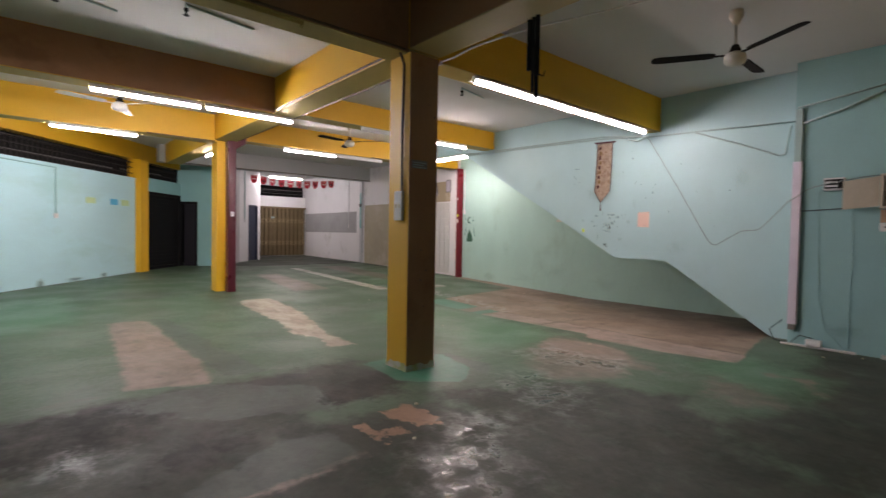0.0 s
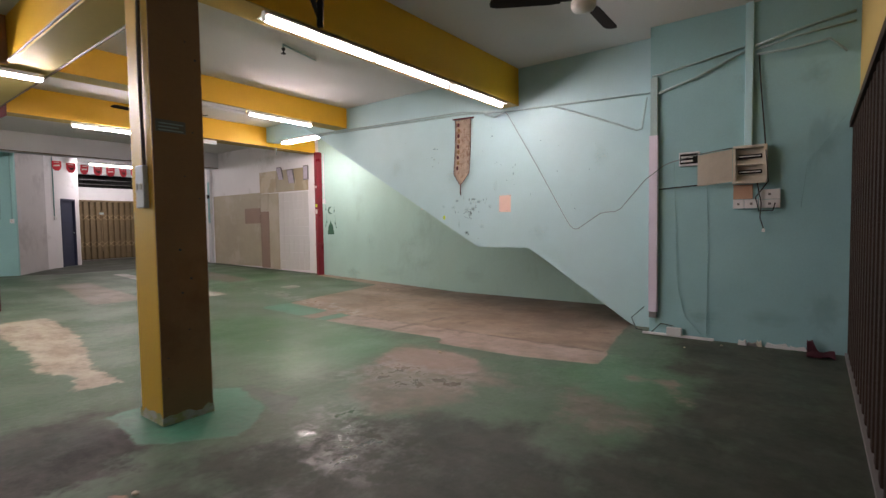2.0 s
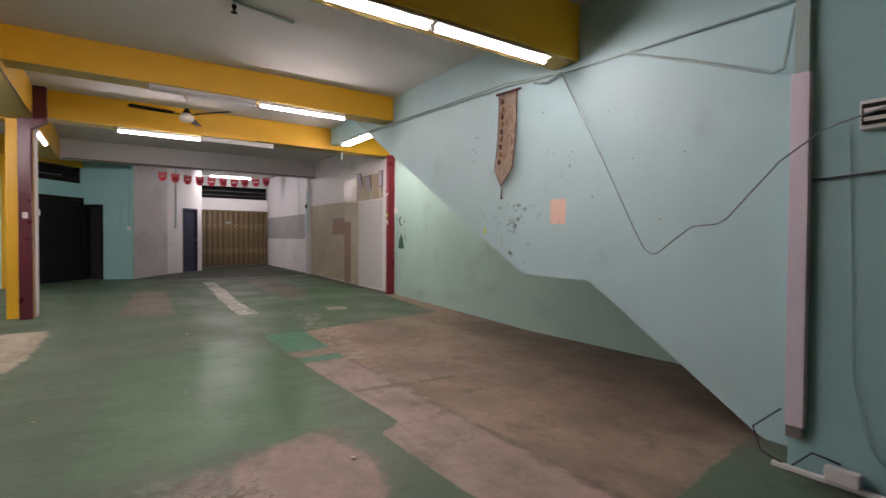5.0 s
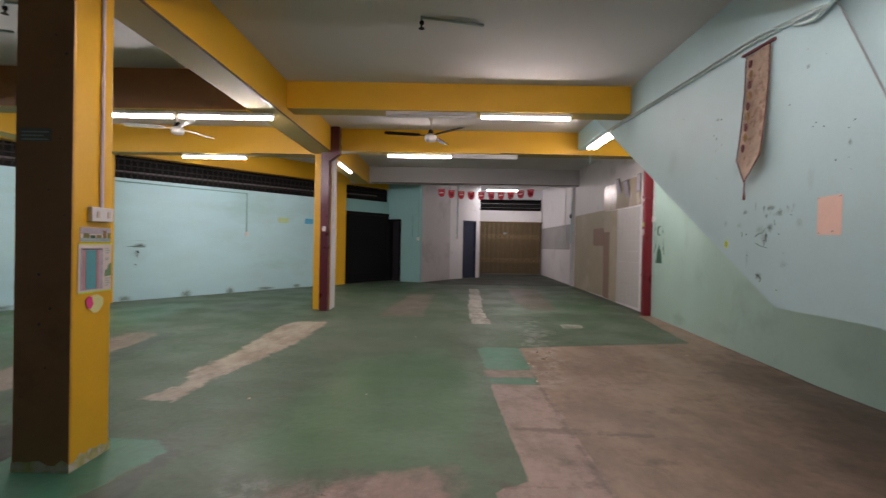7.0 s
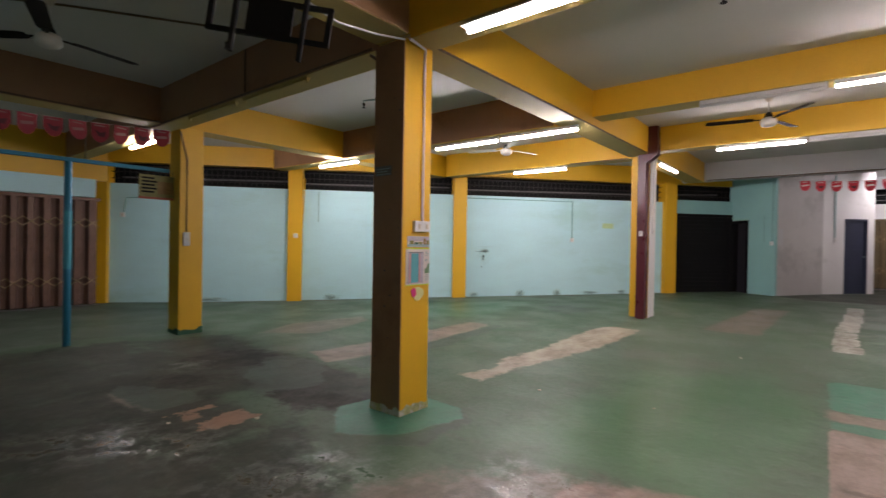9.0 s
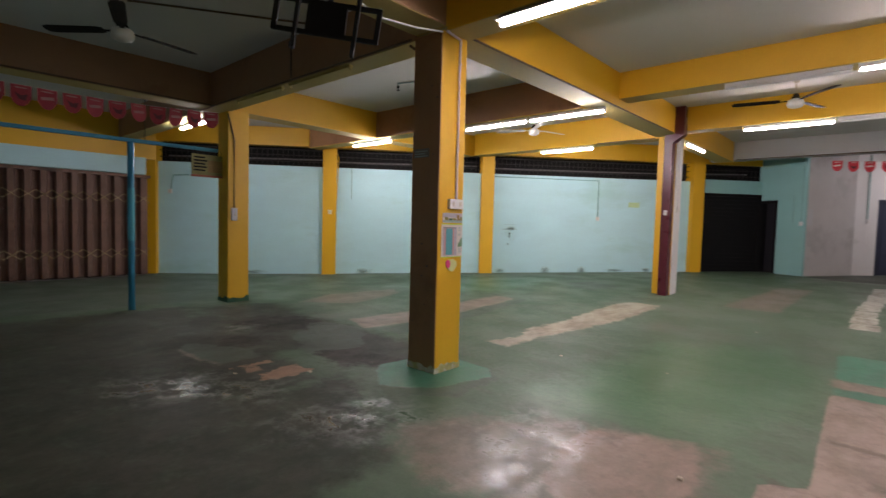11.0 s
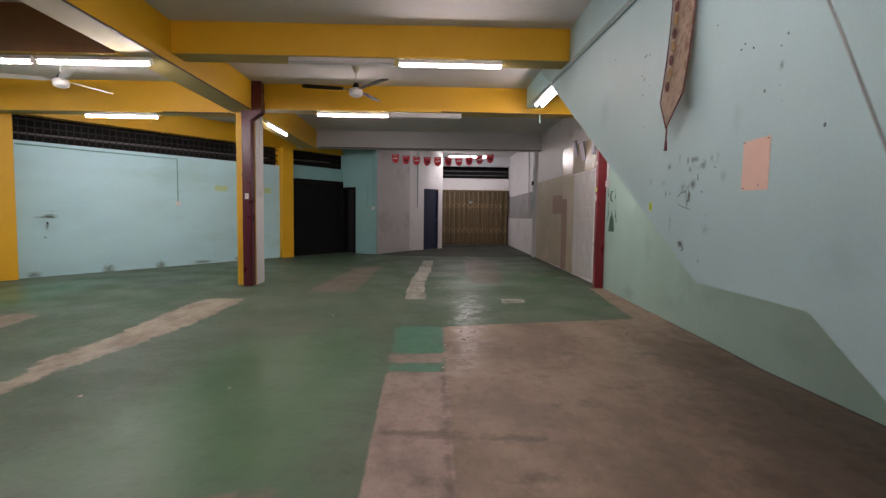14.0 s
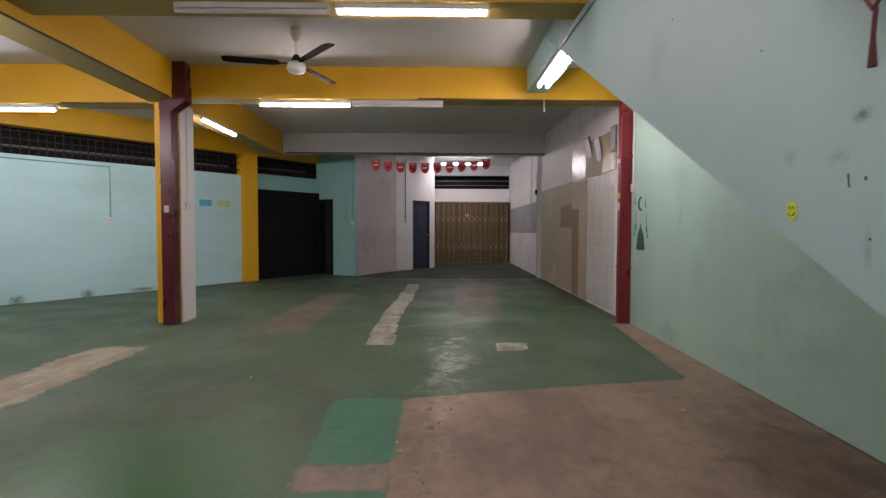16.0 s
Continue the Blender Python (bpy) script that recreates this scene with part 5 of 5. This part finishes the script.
def folding_gate(m, length, h, leaf_w, deep, material, label, lattice=()):
    ob = tagged(new("folding_gate"), label, "gate")
    ob.matrix_world = m
    n = int(length / leaf_w)
    w = length / n
    me = gate_leaf(w * 0.985, h - 0.1, deep)
    me.materials.append(material)
    for k in range(n):
        leaf = new("leaf", me)
        leaf.parent = ob
        leaf.location = (k * w, 0, 0.05)
    part("top_track", box(-0.02, length + 0.02, -deep - 0.02, 0.04, h - 0.06, h), material, ob)
    part("bottom_track", box(-0.02, length + 0.02, -deep - 0.015, 0.03, 0.0, 0.03), FRAMEM, ob)
    for zz in lattice:
        for k in range(n):
            bm = bmesh.new()
            a, b = (k * w, zz - 0.09), ((k + 1) * w, zz + 0.09)
            add_tube(bm, [(a[0], -deep - 0.012, a[1]), (b[0], -deep - 0.012, b[1])], 0.008, 4)
            add_tube(bm, [(a[0], -deep - 0.02, b[1]), (b[0], -deep - 0.02, a[1])], 0.008, 4)
            part("lattice_arm", bm, LATT, ob)
    return ob


g1 = folding_gate(pose(6.5, 19.74, 0.32), 2.46, 2.03, 0.165, 0.085, OCHRE, "closed ochre brown folding steel gate", (1.45, 0.55))
part("lock_bar", box(1.06, 1.10, -0.075, -0.05, 0.3, 1.7), OCHRE, g1)
part("lock_hasp", box(1.02, 1.14, -0.09, -0.06, 1.55, 1.62), GALV, g1, "steel hasp")
g2 = folding_gate(pose(-6.5, -1.4, -0.02, 0, 0, 90), 5.75, 2.28, 0.25, 0.13, RUST, "closed rusty brown folding steel gate", (1.75, 0.55))
part("gate_post", box(3.05, 3.17, -0.13, -0.09, 0.0, 2.2), mat("red_oxide_post", (0.32, 0.03, 0.02), 0.5, 0.2, 4.0, 0.05), g2, "red painted post")
g3 = folding_gate(pose(7.40, 0.02, 0.0, 0, 0, 180), 4.43, 2.25, 0.22, 0.05, mat("dark_gate_steel", (0.024, 0.016, 0.012), 0.75, 0.35, 5.0, 0.15, spec=0.15), "closed dark brown folding steel gate at the front", ())
for k in (0.55, 1.6, 2.7, 3.8):
    part("gate_bar", rod([(k, 0.065, 0.05), (k, 0.065, 2.15)], 0.012, 6), OCHRE, g3, "worn steel pull bar")
tagged(part("gate_lintel", box(2.96, 7.41, -0.06, 0.05, 2.26, 2.33, 0.005), mat("pale_blue_lintel_paint", (0.35, 0.50, 0.56), 0.5, 0.1, 4.0, 0.05)), "pale blue steel lintel above the front gate", "lintel", "", "structure")
tagged(part("wall_left_strip", box(-6.62, -6.42, -1.4, 4.3, 2.28, 2.66), TEAL), "teal painted wall strip above the rusty gate", "wall", "", "structure")
# near-black sheets stand for the unlit space behind both gates
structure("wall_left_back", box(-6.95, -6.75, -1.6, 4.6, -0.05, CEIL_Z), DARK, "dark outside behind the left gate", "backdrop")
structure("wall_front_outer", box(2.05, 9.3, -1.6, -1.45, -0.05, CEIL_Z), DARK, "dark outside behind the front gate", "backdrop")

# ---- black shutter, dark doorway, blue door ----
sh = tagged(new("roller_shutter"), "closed black steel shutter with a worn frame", "shutter")
sh.matrix_world = SKEW @ pose(0.18, 0.06, 0.2)
part("shutter_frame", box(0, 0.06, -0.06, 0.02, 0, 2.15, 0.004), BLACK, sh)
part("shutter_frame", box(1.74, 1.80, -0.06, 0.02, 0, 2.15, 0.004), BLACK, sh)
part("shutter_frame", box(0, 1.80, -0.06, 0.02, 2.08, 2.16, 0.004), BLACK, sh)
for k in range(20):
    part("slat", box(0.06, 1.74, -0.02, 0.0, 0.02 + 0.103 * k, 0.115 + 0.103 * k), BLACK, sh)
dw = (W1 - W0)
ang = math.degrees(math.atan2(dw.y, dw.x))
d2 = tagged(new("door_dark"), "dark doorway with a navy door leaf left ajar", "door", "", "structure")
d2.matrix_world = pose(W0.x, W0.y, 0.22, 0, 0, ang)
dl = dw.length
part("door_frame", box(0.05, 0.11, -0.02, 0.17, 0, 1.97), BLACK, d2)
part("door_frame", box(dl * 0.44 - 0.06, dl * 0.44, -0.02, 0.17, 0, 1.97), BLACK, d2)
part("door_frame", box(0.05, dl * 0.44, -0.02, 0.17, 1.91, 1.97), BLACK, d2)
part("door_leaf", prism([(0.16, 0.12), (dl * 0.44 - 0.08, 0.06), (dl * 0.44 - 0.08, 0.10), (0.16, 0.16)], 0.02, 1.9, lambda x, y, z: (x, y, z)), mat("dark_violet_door", (0.014, 0.012, 0.018), 0.6, 0.2, 4.0, 0.05), d2, "dark door leaf")
# near-black sheets give the doorways their darkness
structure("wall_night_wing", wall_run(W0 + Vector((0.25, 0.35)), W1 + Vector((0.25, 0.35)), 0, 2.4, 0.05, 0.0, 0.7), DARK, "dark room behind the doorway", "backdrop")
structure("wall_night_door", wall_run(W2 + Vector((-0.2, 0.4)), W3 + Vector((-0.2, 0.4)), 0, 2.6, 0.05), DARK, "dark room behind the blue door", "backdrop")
d3v = W3 - W2
d3 = tagged(new("door_blue"), "closed navy blue panelled door in the white wall", "door", "", "structure")
d3.matrix_world = pose(W2.x, W2.y, 0.27, 0, 0, math.degrees(math.atan2(d3v.y, d3v.x)))
L3 = d3v.length
part("door_leaf", box(L3 * 0.44 + 0.04, L3 * 0.86 - 0.04, 0.05, 0.09, 0.02, 1.95, 0.004), BDOOR, d3)
for z0, z1 in ((0.15, 0.6), (0.7, 1.2), (1.3, 1.85)):
    part("door_panel", box(L3 * 0.44 + 0.12, L3 * 0.86 - 0.12, 0.042, 0.052, z0, z1, 0.004), BDOOR, d3)
for a in (0.44, 0.86):
    part("door_frame", box(L3 * a - 0.03, L3 * a + 0.04 * (1 if a < 0.5 else 0), -0.01, 0.12, 0, 1.99), BDOOR, d3)
part("door_frame", box(L3 * 0.44, L3 * 0.86, -0.01, 0.12, 1.94, 1.99), BDOOR, d3)
part("door_knob", lathe([(0, 0.02), (0.02, 0.015), (0.02, 0), (0, -0.005)], 12, pose(L3 * 0.82, 0.03, 1.0, 90, 0, 0)), GALV, d3, "steel knob", True)

# ---- back passage details ----
structure("trim_plaster_band", box(8.994, 9.0, 15.45, 19.7, 1.34, 2.10), PLASTER, "bare grey plaster band on the white wall", "wall")
tagged(part("conduit", rod([(8.985, 16.0, 3.5), (8.985, 16.0, 1.5)], 0.012, 6), WPLAST), "white conduit down the passage wall", "conduit")
tagged(part("jamb_cover", box(8.92, 8.929, 14.99, 15.11, 1.5, 2.75, 0.002), TCOND), "dark green cover strip on the jamb", "cover")
tagged(part("jamb_box", box(8.88, 8.93, 15.0, 15.08, 2.25, 2.36, 0.004), BLACK), "small black box on the jamb", "electrical box")
structure("window_back_frame", box(6.5, 9.0, 19.75, 19.95, 3.22, CEIL_Z), GREY, "grey wall strip above the back grille", "wall")
wb = tagged(new("window_back"), "dark grille opening above the back gate", "window", "", "structure")
bar_me = None
for k in range(17):
    x = 6.6 + k * 0.143
    if bar_me is None:
        ob = part("grille_bar", box(-0.006, 0.006, -0.006, 0.006, 2.78, 3.22), BLACK, wb)
        bar_me = ob.data
    else:
        ob = new("grille_bar", bar_me)
        ob.parent = wb
    ob.location = (x, 19.84, 0)
for zz in (2.90, 3.05):
    part("grille_rail", box(6.5, 9.0, 19.83, 19.85, zz - 0.008, zz + 0.008), FRAMEM, wb)
part("shelf_plank", box(6.5, 9.0, 19.96, 20.35, 3.0, 3.03), BLACK, wb)
tagged(part("conduit", rod([(4.47, 15.795, 3.3), (4.47, 15.795, 2.2), (4.47, 15.795, 1.62)], 0.012, 6), TCOND), "teal conduit down the wing wall", "conduit")
tagged(part("conduit", rod([(4.28, 15.915, 2.3), (4.28, 15.915, 1.62)], 0.010, 6), TCOND), "teal conduit down the wing wall", "conduit")
wall_switch(4.47, 15.80, 1.58, ang, 0.08, 0.10, "white switch on the teal wing wall", 1)
nrm = Vector((W3.y - W2.y, -(W3.x - W2.x))).normalized()
cp = W2 + (W3 - W2) * 0.22 + nrm * 0.015
tagged(part("conduit", rod([(cp.x, cp.y, 3.4), (cp.x, cp.y, 1.75)], 0.014, 6), TCOND), "grey conduit down the white wall", "conduit")
wall_switch(cp.x, cp.y, 1.68, math.degrees(math.atan2(d3v.y, d3v.x)), 0.08, 0.10, "white switch on the white wall", 1)
pv = W2 - W1
structure("trim_patch", wall_run(W1 + pv * 0.06 + Vector((0.004, -0.003)), W1 + pv * 0.15 + Vector((0.004, -0.003)), 1.55, 1.95, 0.004), GREY, "paler repaired plaster patch", "wall")

# ---- bunting ----
def bunting(name, p, q, sag, n, w, label, cloth_mat=FLAGR, print_mat=FLAGW):
    ob = tagged(new(name), label, "bunting")
    p, q = Vector(p), Vector(q)
    d = (q - p)
    yaw = math.degrees(math.atan2(d.y, d.x))
    line = [p + d * (k / 20) + Vector((0, 0, -sag * 4 * (k / 20) * (1 - k / 20))) for k in range(21)]
    part("string", rod(line, 0.003, 5), FLAGW, ob)
    rr = random.Random(n)
    for k in range(n):
        t = (k + 0.5) / n
        c = p + d * t + Vector((0, 0, -sag * 4 * t * (1 - t)))
        h = w * 1.25
        shape = [(-w / 2, 0), (w / 2, 0), (w / 2, -h * 0.6), (w * 0.36, -h * 0.85), (w * 0.15, -h), (-w * 0.15, -h), (-w * 0.36, -h * 0.85), (-w / 2, -h * 0.6)]
        fl = part("flag", prism(shape, -0.001, 0.001, lambda a, b, e: (a, e, b)), cloth_mat, ob, "red rounded flag")
        fl.matrix_world = Matrix.Translation(c) @ pose(0, 0, 0, rr.uniform(-12, 12), 0, yaw + rr.uniform(-14, 14))
        for s in (-1, 1):
            e0 = 0.0035 * s
            part("print_bar", prism([(-w * 0.3, -h * 0.1), (w * 0.28, -h * 0.12), (w * 0.26, -h * 0.17), (-w * 0.3, -h * 0.16)], e0 - 0.001, e0 + 0.001, lambda a, b, e: (a, e, b)), print_mat, fl)
            if k % 2:
                part("print_spot", prism([(-w * 0.3, -h * 0.35), (0, -h * 0.5), (w * 0.32, -h * 0.42), (w * 0.22, -h * 0.72), (-w * 0.12, -h * 0.68)], e0 - 0.001, e0 + 0.001, lambda a, b, e: (a, e, b)), FLAGB, fl)
            else:
                part("print_spot", prism([(-w * 0.34, -h * 0.42), (w * 0.3, -h * 0.36), (w * 0.34, -h * 0.5), (-w * 0.3, -h * 0.56)], e0 - 0.001, e0 + 0.001, lambda a, b, e: (a, e, b)), print_mat, fl)
    return ob


bunting("bunting", (5.02, 14.905, 3.03), (7.85, 14.905, 3.07), 0.10, 10, 0.185, "string of red rounded flags across the passage")
bunting("bunting", (-1.80, 1.2, 2.92), (-1.80, 3.95, 3.0), 0.05, 11, 0.20, "string of shaded dark red rounded flags beside the blue frame", FLAGD, FLAGG)

# ---- blue frame with hanging sign ----
bf = thing("blue_frame", pose(0, 0, 0), "blue painted steel pole frame standing on the floor", "frame")
part("pole", rod([(-1.95, 2.77, 0.0), (-1.95, 2.77, 2.40)], 0.042, 10), BLUEP, bf, "", True)
part("top_rail", box(-1.98, -1.92, -1.2, 3.99, 2.40, 2.45, 0.005), BLUEP, bf)
part("cover_sleeve", rod([(-1.95, 2.77, 1.0), (-1.95, 2.77, 1.75)], 0.046, 10), mat("light_blue_wrap", (0.05, 0.34, 0.46), 0.4, 0.1, 5.0, 0.0), bf, "lighter blue sleeve")
part("tie_wire", rod([(-1.95, 2.95, 2.45), (-1.93, 2.95, 3.03)], 0.006, 6), BLACK, bf)
sg = thing("hanging_sign", pose(-1.93, 3.83, 2.17, 0, 0, 90), "olive printed signboard with a red lower edge", "sign")
part("board", box(-0.25, 0.25, -0.02, 0.0, -0.15, 0.17, 0.004), SIGNM, sg)
part("red_edge", box(-0.255, 0.255, -0.024, 0.003, -0.18, -0.15, 0.003), mat("dull_red_edge", (0.35, 0.08, 0.05), 0.6, 0.1, 5.0, 0.0), sg)
for k in range(5):
    part("text_bar", box(-0.22, -0.05 + 0.03 * (k % 2), -0.024, -0.02, 0.11 - 0.05 * k, 0.135 - 0.05 * k), BLACK, sg)
part("picture_field", box(-0.01, 0.22, -0.024, -0.02, -0.10, 0.08), MOTIF, sg, "brown printed picture")
for sx in (-0.2, 0.2):
    part("hanger", rod([(sx, -0.01, 0.17), (sx, -0.01, 0.25)], 0.004, 5), BLACK, sg)
tagged(part("side_board", box(-2.11, -2.075, 4.07, 4.38, 0.0, 1.15, 0.004), DGREEN), "dark green board leaning on the column", "board")

# ---- skew wall details ----
BARM = mat("dark_rusted_bar", (0.022, 0.017, 0.017), 0.7, 0.3, 9.0, 0.0)
for bay, (s0, s1) in enumerate(((-13.59, -9.78), (-9.46, -5.86), (-5.54, -0.14), (0.18, 1.95))):
    zb = 2.65 if bay < 3 else 2.72
    wn = tagged(new("window_%d" % (bay + 1)), "dark ventilation opening with a steel bar grille", "window", "", "structure")
    wn.matrix_world = SKEW
    n = int((s1 - s0) / 0.12)
    me = None
    for k in range(1, n):
        if me is None:
            o = part("grille_bar", box(-0.007, 0.007, 0.09, 0.104, zb, 3.13), BARM, wn)
            me = o.data
        else:
            o = new("grille_bar", me)
            o.parent = wn
        o.location = (s0 + (s1 - s0) * k / n, 0, 0)
    for zz in (zb + 0.12, zb + 0.27, zb + 0.40):
        part("grille_rail", box(s0, s1, 0.08, 0.092, zz - 0.01, zz + 0.01), BARM, wn)
    part("outer_pipe", rod([(s0, 0.6, zb + 0.2), (s1, 0.6, zb + 0.24)], 0.02, 8), FRAMEM, wn, "grey pipe behind the bars")


def skew_rod(name, pts, r, material, label):
    return tagged(part(name, rod([skew(*p) for p in pts], r, 6), material), label, "conduit")


skew_rod("conduit", [(-5.5, -0.012, 2.58), (-2.72, -0.012, 2.57), (-2.72, -0.012, 1.62)], 0.015, TCOND, "teal painted conduit along the wall")
skew_rod("conduit", [(-9.4, -0.15, 2.9), (-9.42, -0.15, 2.5), (-9.46, -0.15, 1.62)], 0.012, YELLOW, "yellow painted conduit on the pilaster")
skew_rod("conduit", [(-12.9, -0.012, 2.35), (-13.25, -0.012, 2.33), (-13.3, -0.012, 1.98)], 0.015, TCOND, "teal painted conduit on the wall")
skew_rod("conduit", [(-9.1, -0.012, 2.6), (-9.1, -0.012, 1.9)], 0.008, TCOND, "thin teal conduit on the wall")
for s_, d_, z_, lab in ((-2.72, 0.0, 1.58, "white switch on the teal wall"), (-9.6, -0.14, 1.56, "white socket on the yellow pilaster"), (-13.32, 0.0, 1.95, "white switch on the teal wall")):
    p = skew(s_, d_, z_)
    wall_switch(p.x, p.y, p.z, 49, 0.09, 0.10, lab, 1)
for s_, z_, w_, h_, m_, lab in ((-1.72, 1.97, 0.30, 0.13, FADED, "faded yellow-green paper strip on the wall"), (-0.95, 1.98, 0.26, 0.14, SKY, "sky blue paper on the wall"), (-0.55, 1.98, 0.28, 0.14, FADED, "faded green paper on the wall")):
    o = tagged(part("paper_note", box(-w_ / 2, w_ / 2, -0.003, 0, -h_ / 2, h_ / 2), m_), lab, "paper", "wall papers")
    o.matrix_world = SKEW @ pose(s_, -0.001, z_)
tapw = tagged(new("wall_tap"), "old tap stub with a dark stain on the teal wall", "tap")
tapw.matrix_world = SKEW @ pose(-5.08, 0, 1.15)
part("tap_body", rod([(0, 0, 0), (0, -0.06, 0), (0, -0.07, -0.04)], 0.014, 8), BLACK, tapw)
for a, b, w, h, m in ((-0.02, 0.10, 0.60, 0.05, SOFTDARK), (0.05, 0.22, 0.62, 0.035, SOFTGREY), (0.05, 0.12, 0.34, 0.16, SOFTMOSS), (0.0, -0.08, 0.09, 0.16, SOFTDARK), (-0.03, -0.28, 0.08, 0.07, SOFTDARK), (0.0, -0.05, 0.7, 0.7, SOFTFAINT)):
    stain("wall_smudge", SKEW @ pose(-5.08 + a, -0.0005, 1.15 + b), w, h, m, "dark smudge round the old tap")
for s_, w_, h_ in ((-4.1, 0.40, 0.34), (-3.1, 0.36, 0.36), (-1.3, 0.4, 0.2), (-5.3, 0.4, 0.2), (-2.2, 0.8, 0.14), (-7.2, 0.9, 0.18), (-8.8, 0.6, 0.22), (-11.5, 1.2, 0.2)):
    stain("damp_stain", SKEW @ pose(s_, -0.0005, floor_z(2.2 + 0.656 * s_, 14.9 + 0.755 * s_) + 0.05), w_, h_, SOFTMOSS, "mossy damp stain at the wall foot")

# ---- boards, tiles and pictures on the recess side ----
def bx(y):
    """The x of the board wall's face."""
    return 9.11 - 0.10 * (y - 10.05) / 4.93


def wall_panel(name, y0, y1, z0, z1, proud, material, label, category="board"):
    bm = prism([(bx(y0) - proud, y0), (bx(y1) - proud, y1), (bx(y1) + 0.01, y1), (bx(y0) + 0.01, y0)], z0, z1, lambda x, y, z: (x, y, z))
    return tagged(part(name, bm, material), label, category)


wall_panel("wall_board", 12.5, 14.9, 0.27, 2.30, 0.012, BOARD, "yellowed plywood board fixed to the wall")
wall_panel("wall_board", 12.12, 12.495, 0.24, 1.78, 0.012, TAN, "tan brown board strip on the wall")
wall_panel("wall_board", 12.12, 12.495, 1.783, 2.26, 0.012, BOARD, "yellowed square board above the tan strip")
wall_panel("wall_board", 11.68, 12.115, 0.22, 2.25, 0.010, BOARD, "yellowed board strip on the wall")
wall_panel("wall_board", 12.5, 13.25, 1.46, 1.88, 0.016, TAN, "brown square patch on the board")
for k, (y0, y1) in enumerate(((11.0, 11.75), (11.76, 12.5), (10.45, 10.99))):
    wall_panel("wall_tile", y0, y1, 2.27, 2.84, 0.012, MARBLE if k else BOARD, "glossy beige wall tile slab", "tile")
tl = tagged(new("tile_panel"), "white tiled wall panel with fine joints", "tile panel")
tile_me = None
for i in range(6):
    for j in range(9):
        y, z = 10.46 + 0.2 * i, 0.24 + 0.222 * j
        if tile_me is None:
            o = part("tile", box(-0.012, 0.01, 0.002, 0.196, 0.002, 0.218), TILE, tl)
            tile_me = o.data
        else:
            o = new("tile", tile_me)
            o.parent = tl
        o.location = (bx(y + 0.1), y, z)


def picture(y, z, w, h, lean, m, label):
    ob = thing("picture_frame", pose(bx(y) - 0.02, y, z, 0, 0, -90) @ pose(0, 0, 0, lean, 0, 0), label, "picture", "framed pictures")
    part("frame", box(-w / 2, w / 2, -0.02, 0.0, -h / 2, h / 2, 0.004), FRAMEM, ob)
    part("print", box(-w / 2 + 0.025, w / 2 - 0.025, -0.024, -0.02, -h / 2 + 0.025, h / 2 - 0.025), m, ob)


picture(11.55, 2.74, 0.22, 0.36, 12, PRINT, "grey framed picture tilted on the wall")
picture(11.1, 2.64, 0.26, 0.38, 10, PRINT, "grey framed picture on the wall")
picture(10.5, 2.7, 0.2, 0.36, 0, PRINT, "violet print beside the red pipe")

# ---- ceiling conduits ----
for pts, m in (([(2.74, 4.2, 3.10), (2.74, 7.05, 3.10)], YCOND), ([(-1.7, 3.785, 3.06), (2.7, 3.785, 3.06)], YCOND), ([(3.14, 9.9, 3.09), (3.14, 4.1, 3.07)], YCOND), ([(2.75, 10.11, 3.06), (1.6, 10.11, 3.06)], YCOND), ([(8.0, 10.14, 3.15), (8.0, 10.14, 2.98)], GALV),
               ([(6.3, 10.14, 3.15), (9.0, 10.14, 3.13)], YCOND), ([(9.0, 14.59, 3.13), (3.2, 14.59, 3.13)], YCOND)):
    tagged(part("conduit", rod(pts, 0.011, 6), m), "thin conduit fixed along the beam edge", "conduit", "beam conduits")
for x in (-0.3, 1.1):
    eb = thing("empty_batten", pose(x, 3.84, 3.04), "dusty empty batten without a tube under the brown beam", "light", "empty battens")
    part("batten_body", box(-0.615, 0.615, -0.022, 0.022, -0.03, 0, 0.005), SOFFIT, eb)
    for sx in (-1, 1):
        part("lamp_holder", box(sx * 0.6 - 0.01, sx * 0.6 + 0.01, -0.012, 0.012, -0.055, -0.03, 0.003), SOFFIT, eb)
for pts in ([(-1.0, 0.6, CEIL_Z - 0.011), (0.2, 2.2, CEIL_Z - 0.011), (1.2, 3.78, CEIL_Z - 0.011)], [(0.6, 3.78, CEIL_Z - 0.011), (0.6, 3.778, 3.08)], [(-1.70, 0.2, 3.075), (-1.70, 3.78, 3.075)]):
    tagged(part("conduit", rod(pts, 0.011, 6), YCOND), "thin dark conduit along the ceiling and beam", "conduit", "beam conduits")

# ---- crumbs of screed on the floor ----
rnd = random.Random(9)
for x, y in ((6.31, 6.62), (6.34, 6.5), (8.4, 7.1), (6.28, 5.95), (4.6, 5.4), (3.6, 5.2), (5.3, 3.4), (1.9, 2.5), (2.3, 3.0), (6.9, 1.4), (7.2, 1.1), (4.9, 7.9)):
    r = rnd.uniform(0.012, 0.024)
    bm = bmesh.new()
    bmesh.ops.create_icosphere(bm, subdivisions=1, radius=r)
    for v in bm.verts:
        v.co *= rnd.uniform(0.7, 1.2)
        v.co.z *= 0.5
    ob = tagged(part("screed_crumb", bm, CREAM), "small pale crumb of broken screed", "crumb", "floor crumbs")
    ob.location = (x, y, floor_z(x, y) + r * 0.35)
